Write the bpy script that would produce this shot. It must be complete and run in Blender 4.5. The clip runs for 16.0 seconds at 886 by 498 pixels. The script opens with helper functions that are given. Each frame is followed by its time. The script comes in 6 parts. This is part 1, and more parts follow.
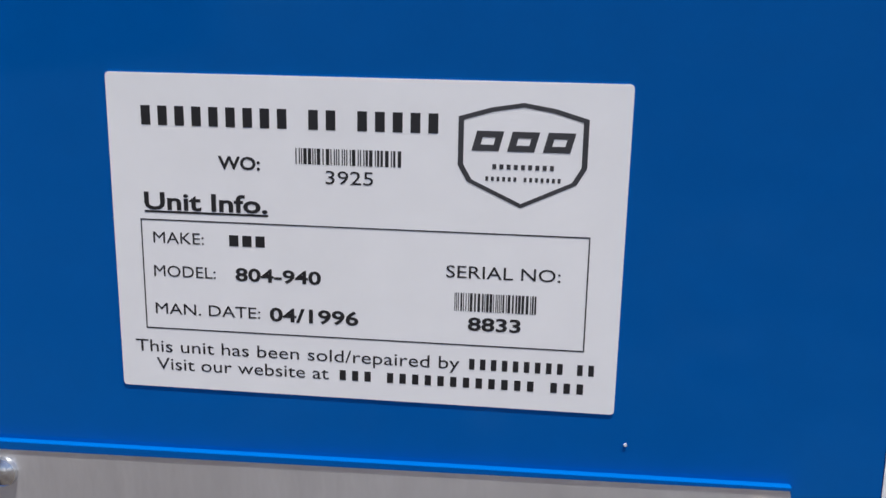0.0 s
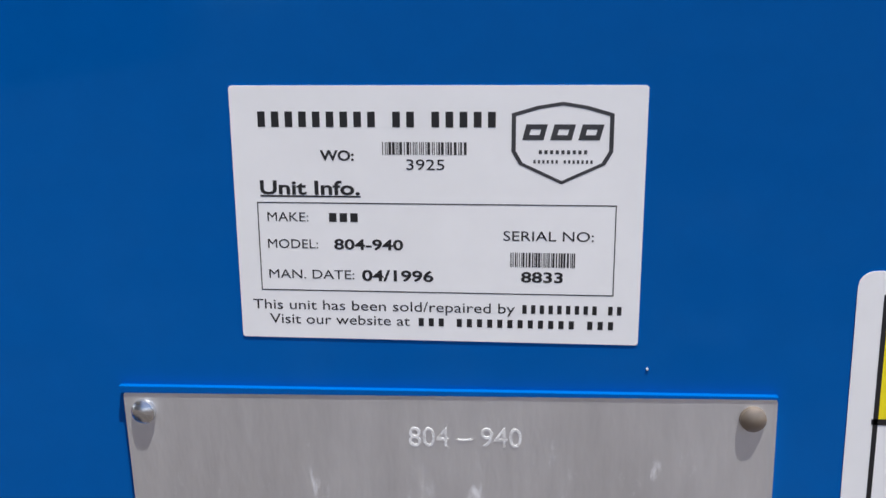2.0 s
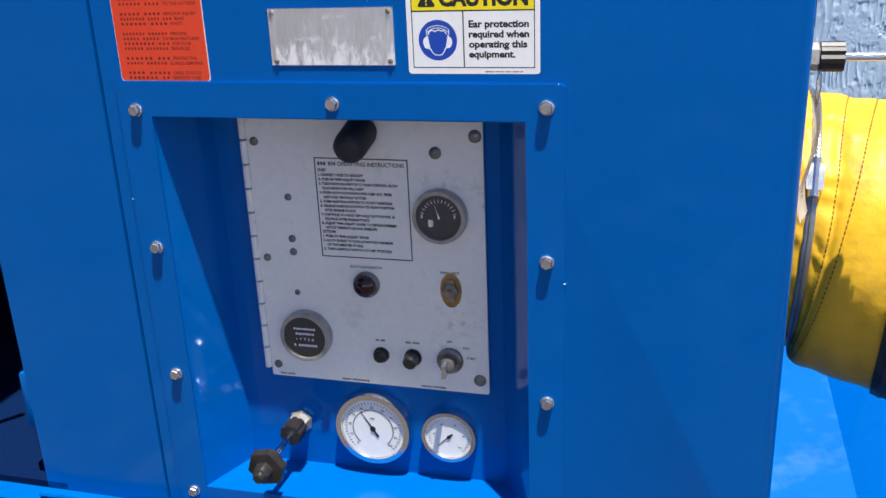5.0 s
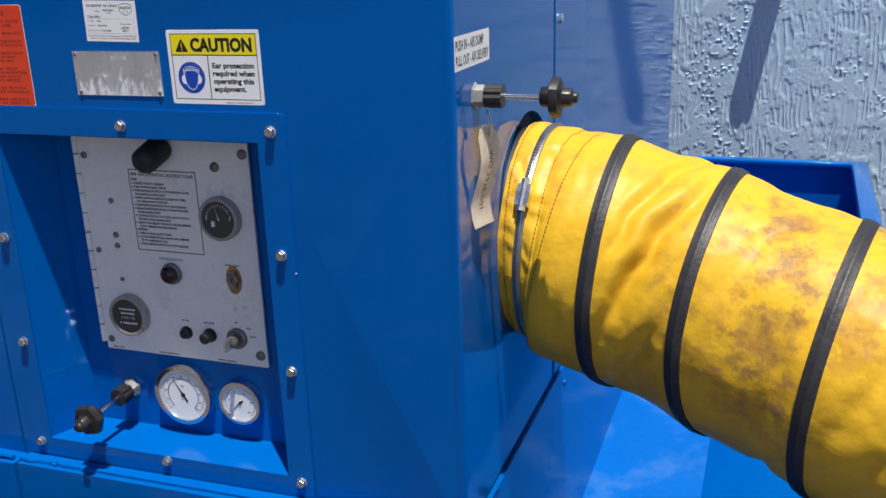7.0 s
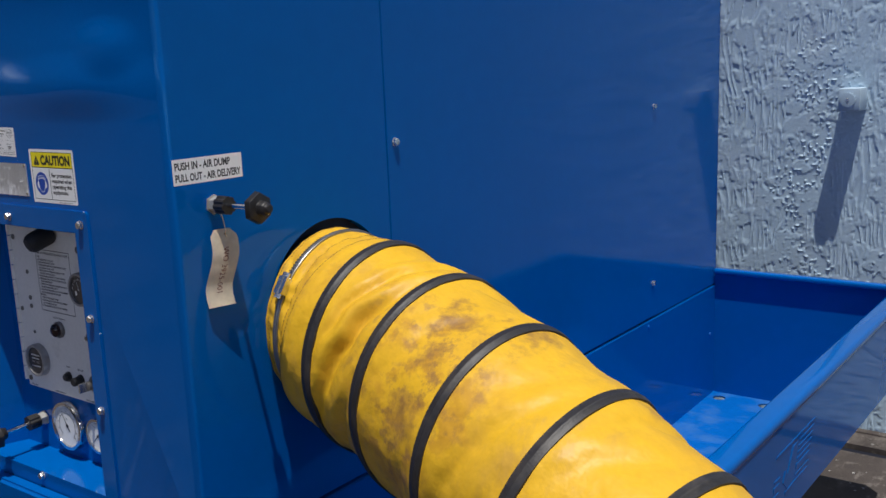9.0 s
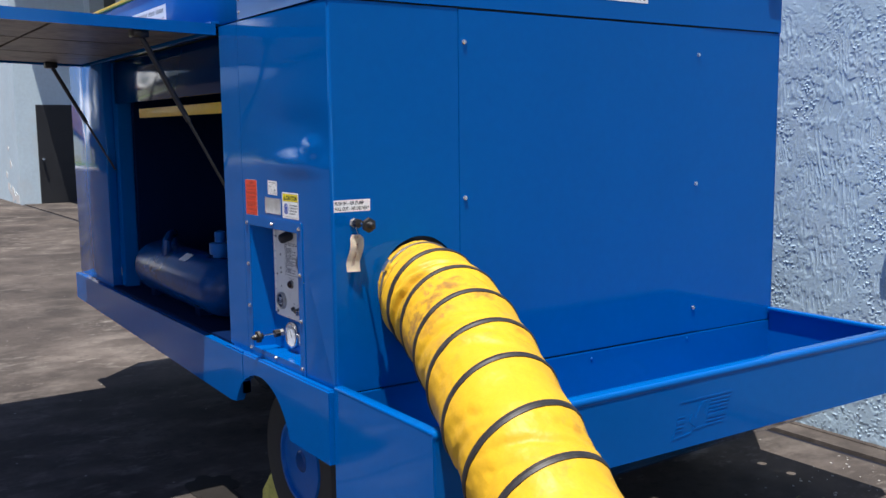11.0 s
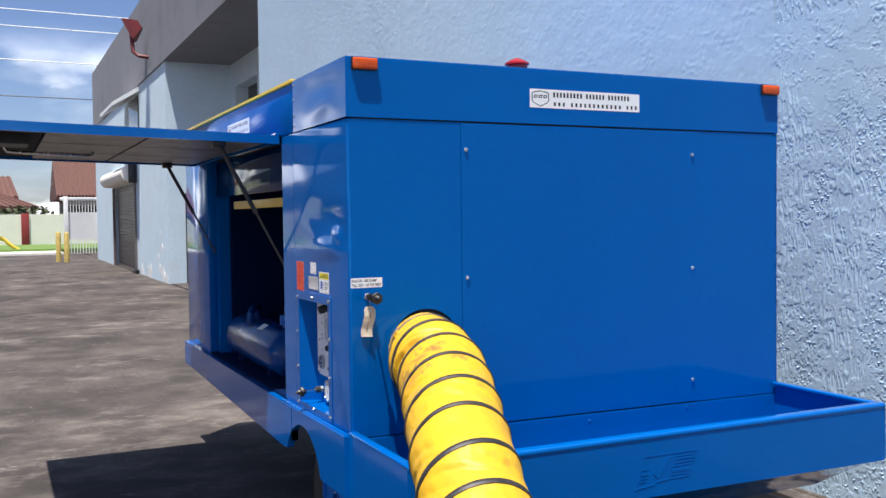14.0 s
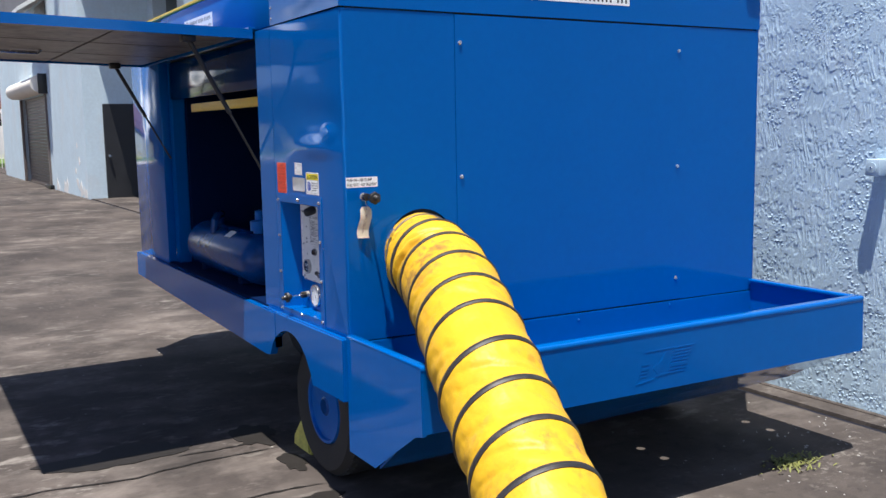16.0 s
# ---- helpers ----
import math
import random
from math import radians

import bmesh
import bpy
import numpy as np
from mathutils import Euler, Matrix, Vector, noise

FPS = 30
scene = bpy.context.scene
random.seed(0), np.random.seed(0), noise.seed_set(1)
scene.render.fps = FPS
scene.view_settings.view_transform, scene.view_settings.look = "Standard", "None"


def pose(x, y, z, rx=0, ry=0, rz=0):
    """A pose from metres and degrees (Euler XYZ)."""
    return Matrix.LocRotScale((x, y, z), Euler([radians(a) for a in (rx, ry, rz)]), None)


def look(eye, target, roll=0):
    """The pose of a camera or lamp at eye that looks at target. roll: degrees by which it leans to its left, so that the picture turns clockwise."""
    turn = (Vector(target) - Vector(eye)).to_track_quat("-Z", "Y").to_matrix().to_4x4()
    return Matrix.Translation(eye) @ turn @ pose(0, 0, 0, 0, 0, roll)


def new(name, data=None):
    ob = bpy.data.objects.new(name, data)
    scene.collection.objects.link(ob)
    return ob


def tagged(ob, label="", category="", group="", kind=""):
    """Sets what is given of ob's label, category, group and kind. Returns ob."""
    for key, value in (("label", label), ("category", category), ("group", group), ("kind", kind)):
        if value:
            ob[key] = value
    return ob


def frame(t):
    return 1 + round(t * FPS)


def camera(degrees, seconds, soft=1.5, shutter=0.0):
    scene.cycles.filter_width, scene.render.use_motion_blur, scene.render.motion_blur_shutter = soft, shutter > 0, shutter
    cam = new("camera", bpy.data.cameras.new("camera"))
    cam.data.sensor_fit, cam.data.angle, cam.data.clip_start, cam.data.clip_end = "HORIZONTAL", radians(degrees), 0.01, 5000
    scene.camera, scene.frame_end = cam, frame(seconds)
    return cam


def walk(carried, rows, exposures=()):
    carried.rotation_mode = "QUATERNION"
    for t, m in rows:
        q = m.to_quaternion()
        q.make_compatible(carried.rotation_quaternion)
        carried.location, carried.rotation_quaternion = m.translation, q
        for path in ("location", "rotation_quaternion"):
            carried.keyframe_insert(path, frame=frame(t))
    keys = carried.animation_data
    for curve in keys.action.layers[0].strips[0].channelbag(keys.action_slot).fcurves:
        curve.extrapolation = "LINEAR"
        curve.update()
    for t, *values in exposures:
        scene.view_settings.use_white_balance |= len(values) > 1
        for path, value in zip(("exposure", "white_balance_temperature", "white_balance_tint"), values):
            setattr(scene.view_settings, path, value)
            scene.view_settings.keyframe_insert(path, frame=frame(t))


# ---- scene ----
cam = camera(51.2, 16.0)
PATH = [
    (0, (-0.41441, -0.13254, 1.3884), (-0.64089, 1.80223, 0.93525), -0.02),
    (0.5, (-0.43051, -0.11608, 1.38713), (-0.62023, 1.81888, 0.91812), -1.00),
    (1, (-0.42902, -0.13284, 1.39005), (-0.60562, 1.80278, 0.91867), -1.45),
    (1.5, (-0.42881, -0.14718, 1.39015), (-0.5661, 1.79567, 0.93573), -1.35),
    (2, (-0.42431, -0.17027, 1.39341), (-0.61298, 1.76307, 0.9174), -1.55),
    (2.5, (-0.41909, -0.20663, 1.40367), (-0.58968, 1.72096, 0.89838), -1.51),
    (3, (-0.39116, -0.29308, 1.39296), (-0.61249, 1.62808, 0.88289), -1.79),
    (3.5, (-0.36986, -0.38731, 1.39996), (-0.57896, 1.52336, 0.84712), -2.11),
    (4, (-0.25695, -0.53323, 1.40567), (-0.61137, 1.32111, 0.7455), -2.59),
    (4.2, (-0.20286, -0.60553, 1.40023), (-0.65181, 1.21928, 0.71575), -2.77),
    (6.3, (0.12473, -1.05832, 1.41666), (-0.46829, 0.74491, 0.78684), -1.87),
    (6.5, (0.20341, -1.06151, 1.41989), (-0.43808, 0.73268, 0.81214), -1.77),
    (7, (0.33453, -0.96212, 1.42432), (-0.32079, 0.82636, 0.8145), -1.96),
    (7.5, (0.39249, -0.76098, 1.41921), (-0.35936, 1.01355, 0.88465), -1.34),
    (8, (0.50723, -0.68535, 1.44088), (-0.46175, 0.9953, 0.95457), -2.29),
    (8.5, (0.83008, -0.71119, 1.43484), (-0.30096, 0.87458, 0.98088), -2.17),
    (9, (1.10657, -0.83102, 1.45187), (-0.06681, 0.74246, 1.06799), -2.27),
    (9.5, (1.39333, -0.9908, 1.50568), (0.06551, 0.45925, 1.13929), -2.96),
    (9.7, (1.56369, -1.03906, 1.50821), (0.1735, 0.35164, 1.14306), -2.36),
    (11.8, (2.9699, -1.44473, 1.56657), (1.29119, -0.37891, 1.35219), -0.94),
    (12, (3.03723, -1.45022, 1.55548), (1.3764, -0.37038, 1.28053), -1.31),
    (12.5, (3.20276, -1.42675, 1.53911), (1.57372, -0.3142, 1.2098), -2.28),
    (13, (3.30889, -1.32862, 1.56039), (1.62282, -0.27377, 1.34952), -2.47),
    (13.5, (3.37113, -1.23058, 1.56679), (1.59875, -0.30742, 1.48657), -1.03),
    (14, (3.36282, -1.22144, 1.56905), (1.56343, -0.35112, 1.50019), -0.70),
    (14.5, (3.34612, -1.21631, 1.55252), (1.55259, -0.33698, 1.45243), -0.78),
    (15, (3.33365, -1.22022, 1.54957), (1.53912, -0.35004, 1.39971), -0.54),
    (15.5, (3.28522, -1.24996, 1.53132), (1.51528, -0.34366, 1.31698), -0.64),
    (16, (3.13114, -1.44494, 1.5093), (1.42749, -0.42934, 1.25211), -1.01),
]
EXPOSURES = [(0, 0.5), (0.3, 0.62), (0.5, 0.72), (1.0, 0.72), (1.5, 0.6), (2.5, 0.64), (3.5, 0.75), (4.0, 0.92), (6.3, 0.72), (6.5, 0.69), (7.0, 0.4), (7.5, -0.04), (8.0, -0.28), (8.5, -0.2), (9.0, -0.18), (9.5, 0.0), (9.7, 0.1), (11.8, 0.66), (12.5, 0.76), (13.0, 0.78), (14.0, 0.72), (15.5, 0.7), (16.0, 0.7)]
walk(cam, [(t, look(eye, target, roll)) for t, eye, target, roll in PATH], EXPOSURES)

# ---- light ----
SUN_WAY = Vector((-0.18, 0.194, -1.0)).normalized()
sun = new("sun", bpy.data.lights.new("sun", "SUN"))
sun.data.energy, sun.data.angle, sun.data.color = 4.9, radians(0.53), (1.0, 0.96, 0.9)
sun.matrix_world = SUN_WAY.to_track_quat("-Z", "Y").to_matrix().to_4x4()

world = bpy.data.worlds.new("world")
scene.world = world
world.use_nodes = True
wn, wl = world.node_tree.nodes, world.node_tree.links
wn.clear()
sky = wn.new("ShaderNodeTexSky")
sky.sky_type, sky.sun_disc = "NISHITA", False
sky.sun_elevation, sky.sun_rotation = radians(74.5), math.atan2(0.18, -0.21)
sky.air_density, sky.dust_density, sky.ozone_density = 1.0, 0.5, 3.0
# thin broken clouds over the whole dome
wcoord, wmap = wn.new("ShaderNodeTexCoord"), wn.new("ShaderNodeMapping")
wmap.inputs["Scale"].default_value = (2.2, 2.2, 5.0)
wnoise, wramp, wmix = wn.new("ShaderNodeTexNoise"), wn.new("ShaderNodeValToRGB"), wn.new("ShaderNodeMixRGB")
wnoise.inputs["Scale"].default_value, wnoise.inputs["Detail"].default_value = 1.6, 8
wramp.color_ramp.elements[0].position, wramp.color_ramp.elements[1].position = 0.54, 0.84
wmix.inputs["Color2"].default_value = (13.0, 13.3, 13.8, 1)
wback, wout = wn.new("ShaderNodeBackground"), wn.new("ShaderNodeOutputWorld")
wback.inputs["Strength"].default_value = 0.06
wl.new(wcoord.outputs["Generated"], wmap.inputs["Vector"])
wl.new(wmap.outputs["Vector"], wnoise.inputs["Vector"])
wl.new(wnoise.outputs["Fac"], wramp.inputs["Fac"])
wl.new(wramp.outputs["Color"], wmix.inputs["Fac"])
wblue = wn.new("ShaderNodeMixRGB")
wblue.blend_type = "MULTIPLY"
wblue.inputs["Fac"].default_value, wblue.inputs["Color2"].default_value = 1.0, (0.97, 1.0, 1.24, 1)
wl.new(sky.outputs["Color"], wblue.inputs["Color1"])
wl.new(wblue.outputs["Color"], wmix.inputs["Color1"])
# sunlit cumulus standing low over the horizon
csep, cmap, cnoise, cramp, cfall, cmul, cmix = (wn.new(k) for k in ("ShaderNodeSeparateXYZ", "ShaderNodeMapping", "ShaderNodeTexNoise", "ShaderNodeValToRGB", "ShaderNodeMapRange", "ShaderNodeMath", "ShaderNodeMixRGB"))
cmap.inputs["Scale"].default_value = (1, 1, 2.2)
cnoise.inputs["Scale"].default_value, cnoise.inputs["Detail"].default_value, cnoise.inputs["Roughness"].default_value = 6.5, 5, 0.45
cramp.color_ramp.elements[0].position, cramp.color_ramp.elements[1].position = 0.49, 0.64
cfall.interpolation_type = "SMOOTHSTEP"
cfall.inputs["From Min"].default_value, cfall.inputs["From Max"].default_value = 0.2, 0.06
cmul.operation = "MULTIPLY"
cmix.inputs["Color2"].default_value = (36.0, 36.0, 37.0, 1)
wl.new(wcoord.outputs["Generated"], csep.inputs["Vector"])
wl.new(wcoord.outputs["Generated"], cmap.inputs["Vector"])
wl.new(cmap.outputs["Vector"], cnoise.inputs["Vector"])
wl.new(cnoise.outputs["Fac"], cramp.inputs["Fac"])
wl.new(csep.outputs["Z"], cfall.inputs["Value"])
wl.new(cramp.outputs["Color"], cmul.inputs[0])
wl.new(cfall.outputs["Result"], cmul.inputs[1])
wl.new(cmul.outputs["Value"], cmix.inputs["Fac"])
wl.new(wmix.outputs["Color"], cmix.inputs["Color1"])
wl.new(cmix.outputs["Color"], wback.inputs["Color"])
wl.new(wback.outputs["Background"], wout.inputs["Surface"])


# ---- materials ----
def material(name, color, rough=0.5, metal=0.0, vary=0.12, scale=6.0, stretch=(1, 1, 1), grain=0.0, grain_scale=120.0,
             stain=None, stain_amount=0.4, stain_scale=3.0, stain_edge=(0.52, 0.66), coat=0.0, spec=0.5, tint=(1, 1, 1), rough_vary=0.08):
    """A surface with variation at a large and a small scale, an optional second colour in patches, and fine relief."""
    m = bpy.data.materials.new(name)
    m.use_nodes = True
    n, l = m.node_tree.nodes, m.node_tree.links
    p = n["Principled BSDF"]
    geo, mp = n.new("ShaderNodeNewGeometry"), n.new("ShaderNodeMapping")
    mp.inputs["Scale"].default_value = stretch
    l.new(geo.outputs["Position"], mp.inputs["Vector"])
    big, small = n.new("ShaderNodeTexNoise"), n.new("ShaderNodeTexNoise")
    big.inputs["Scale"].default_value, big.inputs["Detail"].default_value = scale, 5
    small.inputs["Scale"].default_value, small.inputs["Detail"].default_value = grain_scale, 3
    for node in (big, small):
        l.new(mp.outputs["Vector"], node.inputs["Vector"])
    add = n.new("ShaderNodeMath")
    add.operation = "ADD"
    l.new(big.outputs["Fac"], add.inputs[0])
    l.new(small.outputs["Fac"], add.inputs[1])
    rng = n.new("ShaderNodeMapRange")
    rng.inputs["From Min"].default_value, rng.inputs["From Max"].default_value = 0.6, 1.4
    rng.inputs["To Min"].default_value, rng.inputs["To Max"].default_value = 1 - vary, 1 + vary
    l.new(add.outputs["Value"], rng.inputs["Value"])
    mul = n.new("ShaderNodeVectorMath")
    mul.operation = "SCALE"
    l.new(rng.outputs["Result"], mul.inputs["Scale"])
    mul.inputs[0].default_value = color[:3]
    out = mul.outputs["Vector"]
    if stain:
        sn, sr, sm = n.new("ShaderNodeTexNoise"), n.new("ShaderNodeValToRGB"), n.new("ShaderNodeMixRGB")
        sn.inputs["Scale"].default_value, sn.inputs["Detail"].default_value, sn.inputs["Roughness"].default_value = stain_scale, 9, 0.65
        sr.color_ramp.elements[0].position, sr.color_ramp.elements[1].position = stain_edge
        sr.color_ramp.elements[1].color = (stain_amount, stain_amount, stain_amount, 1)
        sm.inputs["Color2"].default_value = (*stain, 1)
        l.new(mp.outputs["Vector"], sn.inputs["Vector"])
        l.new(sn.outputs["Fac"], sr.inputs["Fac"])
        l.new(sr.outputs["Color"], sm.inputs["Fac"])
        l.new(out, sm.inputs["Color1"])
        out = sm.outputs["Color"]
    l.new(out, p.inputs["Base Color"])
    rr = n.new("ShaderNodeMapRange")
    rr.inputs["To Min"].default_value, rr.inputs["To Max"].default_value = max(0.02, rough - rough_vary), min(1, rough + rough_vary)
    l.new(big.outputs["Fac"], rr.inputs["Value"])
    l.new(rr.outputs["Result"], p.inputs["Roughness"])
    p.inputs["Metallic"].default_value = metal
    p.inputs["Specular IOR Level"].default_value = spec
    p.inputs["Specular Tint"].default_value = (*tint, 1)
    p.inputs["Coat Weight"].default_value, p.inputs["Coat Roughness"].default_value = coat, 0.06
    if grain:
        b = n.new("ShaderNodeBump")
        b.inputs["Strength"].default_value, b.inputs["Distance"].default_value = grain, 0.002
        l.new(small.outputs["Fac"], b.inputs["Height"])
        l.new(b.outputs["Normal"], p.inputs["Normal"])
    return m


BLUE = (0.0, 0.099, 0.386)
paint = material("blue_paint", BLUE, 0.075, vary=0.05, scale=2.5, grain=0.03, grain_scale=28, coat=0.0, spec=0.36, tint=(0.3, 0.62, 1.0), rough_vary=0.03)
paint_dull = material("blue_paint_worn", (0.0, 0.1, 0.4), 0.4, vary=0.1, scale=5, grain=0.12, grain_scale=60, stain=(0.1, 0.22, 0.42), stain_amount=0.45, stain_scale=7, stain_edge=(0.5, 0.72), spec=0.35, tint=(0.4, 0.7, 1.0))
# Cart blue darkened: the compartment's shade is put into this colour.
paint_shaded = material("inside_blue_paint", (0.001, 0.01, 0.05), 0.85, vary=0.2, scale=5, spec=0.05)
# The header's gloss blue, with the shade under the hood put into it.
header_shaded = material("dark_blue_gloss", (0.0, 0.022, 0.1), 0.1, vary=0.1, scale=5, spec=0.18)
# Near black; on bulkhead and compartment roof it carries the shade in its colour.
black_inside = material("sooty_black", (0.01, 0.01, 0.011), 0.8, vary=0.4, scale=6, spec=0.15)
ink = material("black_ink", (0.012, 0.012, 0.014), 0.45, vary=0.15, scale=80)
seam_dark = material("dark_gap", (0.004, 0.006, 0.015), 0.6, vary=0.1)
white_vinyl = material("white_vinyl", (0.86, 0.86, 0.86), 0.38, vary=0.03, scale=30)
yellow_vinyl = material("yellow_vinyl", (0.9, 0.75, 0.01), 0.38, vary=0.03, scale=30)
blue_vinyl = material("blue_vinyl", (0.005, 0.06, 0.42), 0.38, vary=0.04, scale=30)
orange_vinyl = material("orange_vinyl", (0.72, 0.06, 0.02), 0.42, vary=0.08, scale=18)
red_ink = material("dark_red_ink", (0.2, 0.016, 0.01), 0.5, vary=0.25, scale=60)
brown_ink = material("brown_ink", (0.2, 0.03, 0.012), 0.5, vary=0.15, scale=60)
zinc = material("zinc_steel", (0.64, 0.65, 0.66), 0.25, 0.95, vary=0.15, scale=60)
chrome = material("chrome", (0.75, 0.75, 0.76), 0.14, 1.0, vary=0.06, scale=30)
flood_red = material("dark_red_paint", (0.13, 0.014, 0.018), 0.5, vary=0.2, scale=6)
rust_bolt = material("brown_brass_screw", (0.3, 0.25, 0.2), 0.45, 0.7, vary=0.3, scale=120)
console = material("light_grey_panel_paint", (0.8, 0.79, 0.76), 0.45, vary=0.06, scale=8, grain=0.05,
                   stain=(0.3, 0.28, 0.25), stain_amount=0.5, stain_scale=11, stain_edge=(0.6, 0.78))
black_plastic = material("black_plastic", (0.012, 0.012, 0.013), 0.32, vary=0.2, scale=40)
rubber = material("black_rubber", (0.02, 0.02, 0.021), 0.55, vary=0.25, scale=25, grain=0.2)
knob_mat = material("faded_black_knob", (0.018, 0.016, 0.015), 0.4, vary=0.3, scale=60)
dial_white = material("white_dial", (0.8, 0.8, 0.78), 0.5, vary=0.03)
dial_black = material("black_dial", (0.045, 0.045, 0.05), 0.12, vary=0.15)
red_lens = material("dark_red_lens", (0.02, 0.003, 0.006), 0.12, vary=0.1)
bright_red = material("red_lens", (0.36, 0.008, 0.012), 0.2, vary=0.1)
amber = material("amber_lens", (0.62, 0.075, 0.004), 0.1, vary=0.15, scale=60)
amber_deep = material("deep_amber", (0.16, 0.008, 0.002), 0.1, vary=0.3, scale=80)
rust = material("rust_stain", (0.35, 0.2, 0.06), 0.8, vary=0.4, scale=70)
yellow_paint = material("yellow_paint", (0.75, 0.5, 0.05), 0.45, vary=0.12, scale=10)
faded_yellow = material("faded_yellow_paint", (0.55, 0.4, 0.12), 0.7, vary=0.3, scale=5)
tyre_rubber = material("tyre_rubber", (0.022, 0.022, 0.022), 0.75, vary=0.25, scale=20, grain=0.3)
band_mat = material("black_webbing", (0.022, 0.02, 0.021), 0.52, vary=0.35, scale=18, grain=0.35, grain_scale=160, stain=(0.12, 0.1, 0.08), stain_amount=0.3, stain_scale=12)
steel_strap = material("steel_strap", (0.3, 0.3, 0.3), 0.36, 0.9, vary=0.15, scale=50)
tag_paper = material("manila_card", (0.86, 0.77, 0.62), 0.75, vary=0.1, scale=30, stain=(0.5, 0.36, 0.22), stain_amount=0.35, stain_scale=20)
foil = material("grey_insulation", (0.24, 0.22, 0.2), 0.4, 0.25, vary=0.5, scale=9, grain=0.9, grain_scale=25, stain=(0.03, 0.027, 0.026), stain_amount=0.85, stain_scale=5, stain_edge=(0.5, 0.66))
grey_trim = material("grey_wall_paint", (0.12, 0.125, 0.14), 0.8, vary=0.12, scale=1.2, stain=(0.2, 0.21, 0.22), stain_amount=0.4, stain_scale=0.8)
parapet_paint = material("weathered_grey_paint", (0.205, 0.205, 0.225), 0.8, vary=0.12, scale=0.9, stain=(0.12, 0.12, 0.125), stain_amount=0.5, stain_scale=0.7)
far_blue = material("pale_blue_wall_paint", (0.6, 0.73, 0.81), 0.85, vary=0.08, scale=1.5, grain=0.6, grain_scale=14, stain=(0.62, 0.68, 0.72), stain_amount=0.5, stain_scale=0.9)
shutter_mat = material("brown_shutter_metal", (0.17, 0.14, 0.13), 0.5, 0.3, vary=0.2, scale=3)
door_mat = material("charcoal_door_paint", (0.02, 0.021, 0.024), 0.5, vary=0.2, scale=3)
cream = material("cream_wall_paint", (0.84, 0.79, 0.72), 0.8, vary=0.08, scale=1.0)
white_paint = material("white_paint", (0.8, 0.8, 0.78), 0.6, vary=0.06, scale=3)
red_paint = material("dull_red_paint", (0.27, 0.03, 0.035), 0.7, vary=0.15, scale=2)
roof_tile = material("terracotta_roof", (0.12, 0.052, 0.04), 0.8, vary=0.3, scale=3)
far_wall = material("sand_wall", (0.45, 0.4, 0.33), 0.85, vary=0.12, scale=1)
weed_mat = material("weed_yellow_green", (0.17, 0.18, 0.05), 0.75, vary=0.5, scale=40)
leaf = material("leaf_green", (0.06, 0.075, 0.03), 0.6, vary=0.5, scale=30)
lawn_mat = material("lawn_grass", (0.12, 0.2, 0.04), 0.9, vary=0.4, scale=3)
wood_yellow = material("chock_yellow", (0.55, 0.5, 0.12), 0.7, vary=0.3, scale=25)
glass_dark = material("dark_window_glass", (0.01, 0.012, 0.015), 0.08, vary=0.1)
light_metal = material("pale_conduit_box", (0.4, 0.52, 0.62), 0.5, vary=0.08, scale=30)
dull_metal = material("dull_dark_steel", (0.2, 0.19, 0.18), 0.4, 0.7, vary=0.3, scale=90)
dull_bezel = material("dull_grey_bezel", (0.36, 0.35, 0.34), 0.35, 0.5, vary=0.2, scale=60)
dial_grey = material("faded_grey_dial", (0.06, 0.06, 0.064), 0.15, vary=0.15, scale=40)
thread = material("brown_thread", (0.2, 0.1, 0.012), 0.7, vary=0.3, scale=200)
tank_paint = material("dusty_blue_tank", (0.0, 0.048, 0.21), 0.24, vary=0.2, scale=9, spec=0.25, stain=(0.01, 0.02, 0.06), stain_amount=0.6, stain_scale=5)
nut_mat = material("dull_zinc_nut", (0.4, 0.39, 0.36), 0.35, 0.35, vary=0.2, scale=120)
chip_mat = material("pale_paint_chip", (0.6, 0.66, 0.72), 0.6, vary=0.2, scale=300)
grit_mat = material("grey_grit", (0.36, 0.35, 0.33), 0.8, vary=0.4, scale=60)
logo_grey = material("print_grey", (0.04, 0.04, 0.045), 0.5, vary=0.3, scale=400)


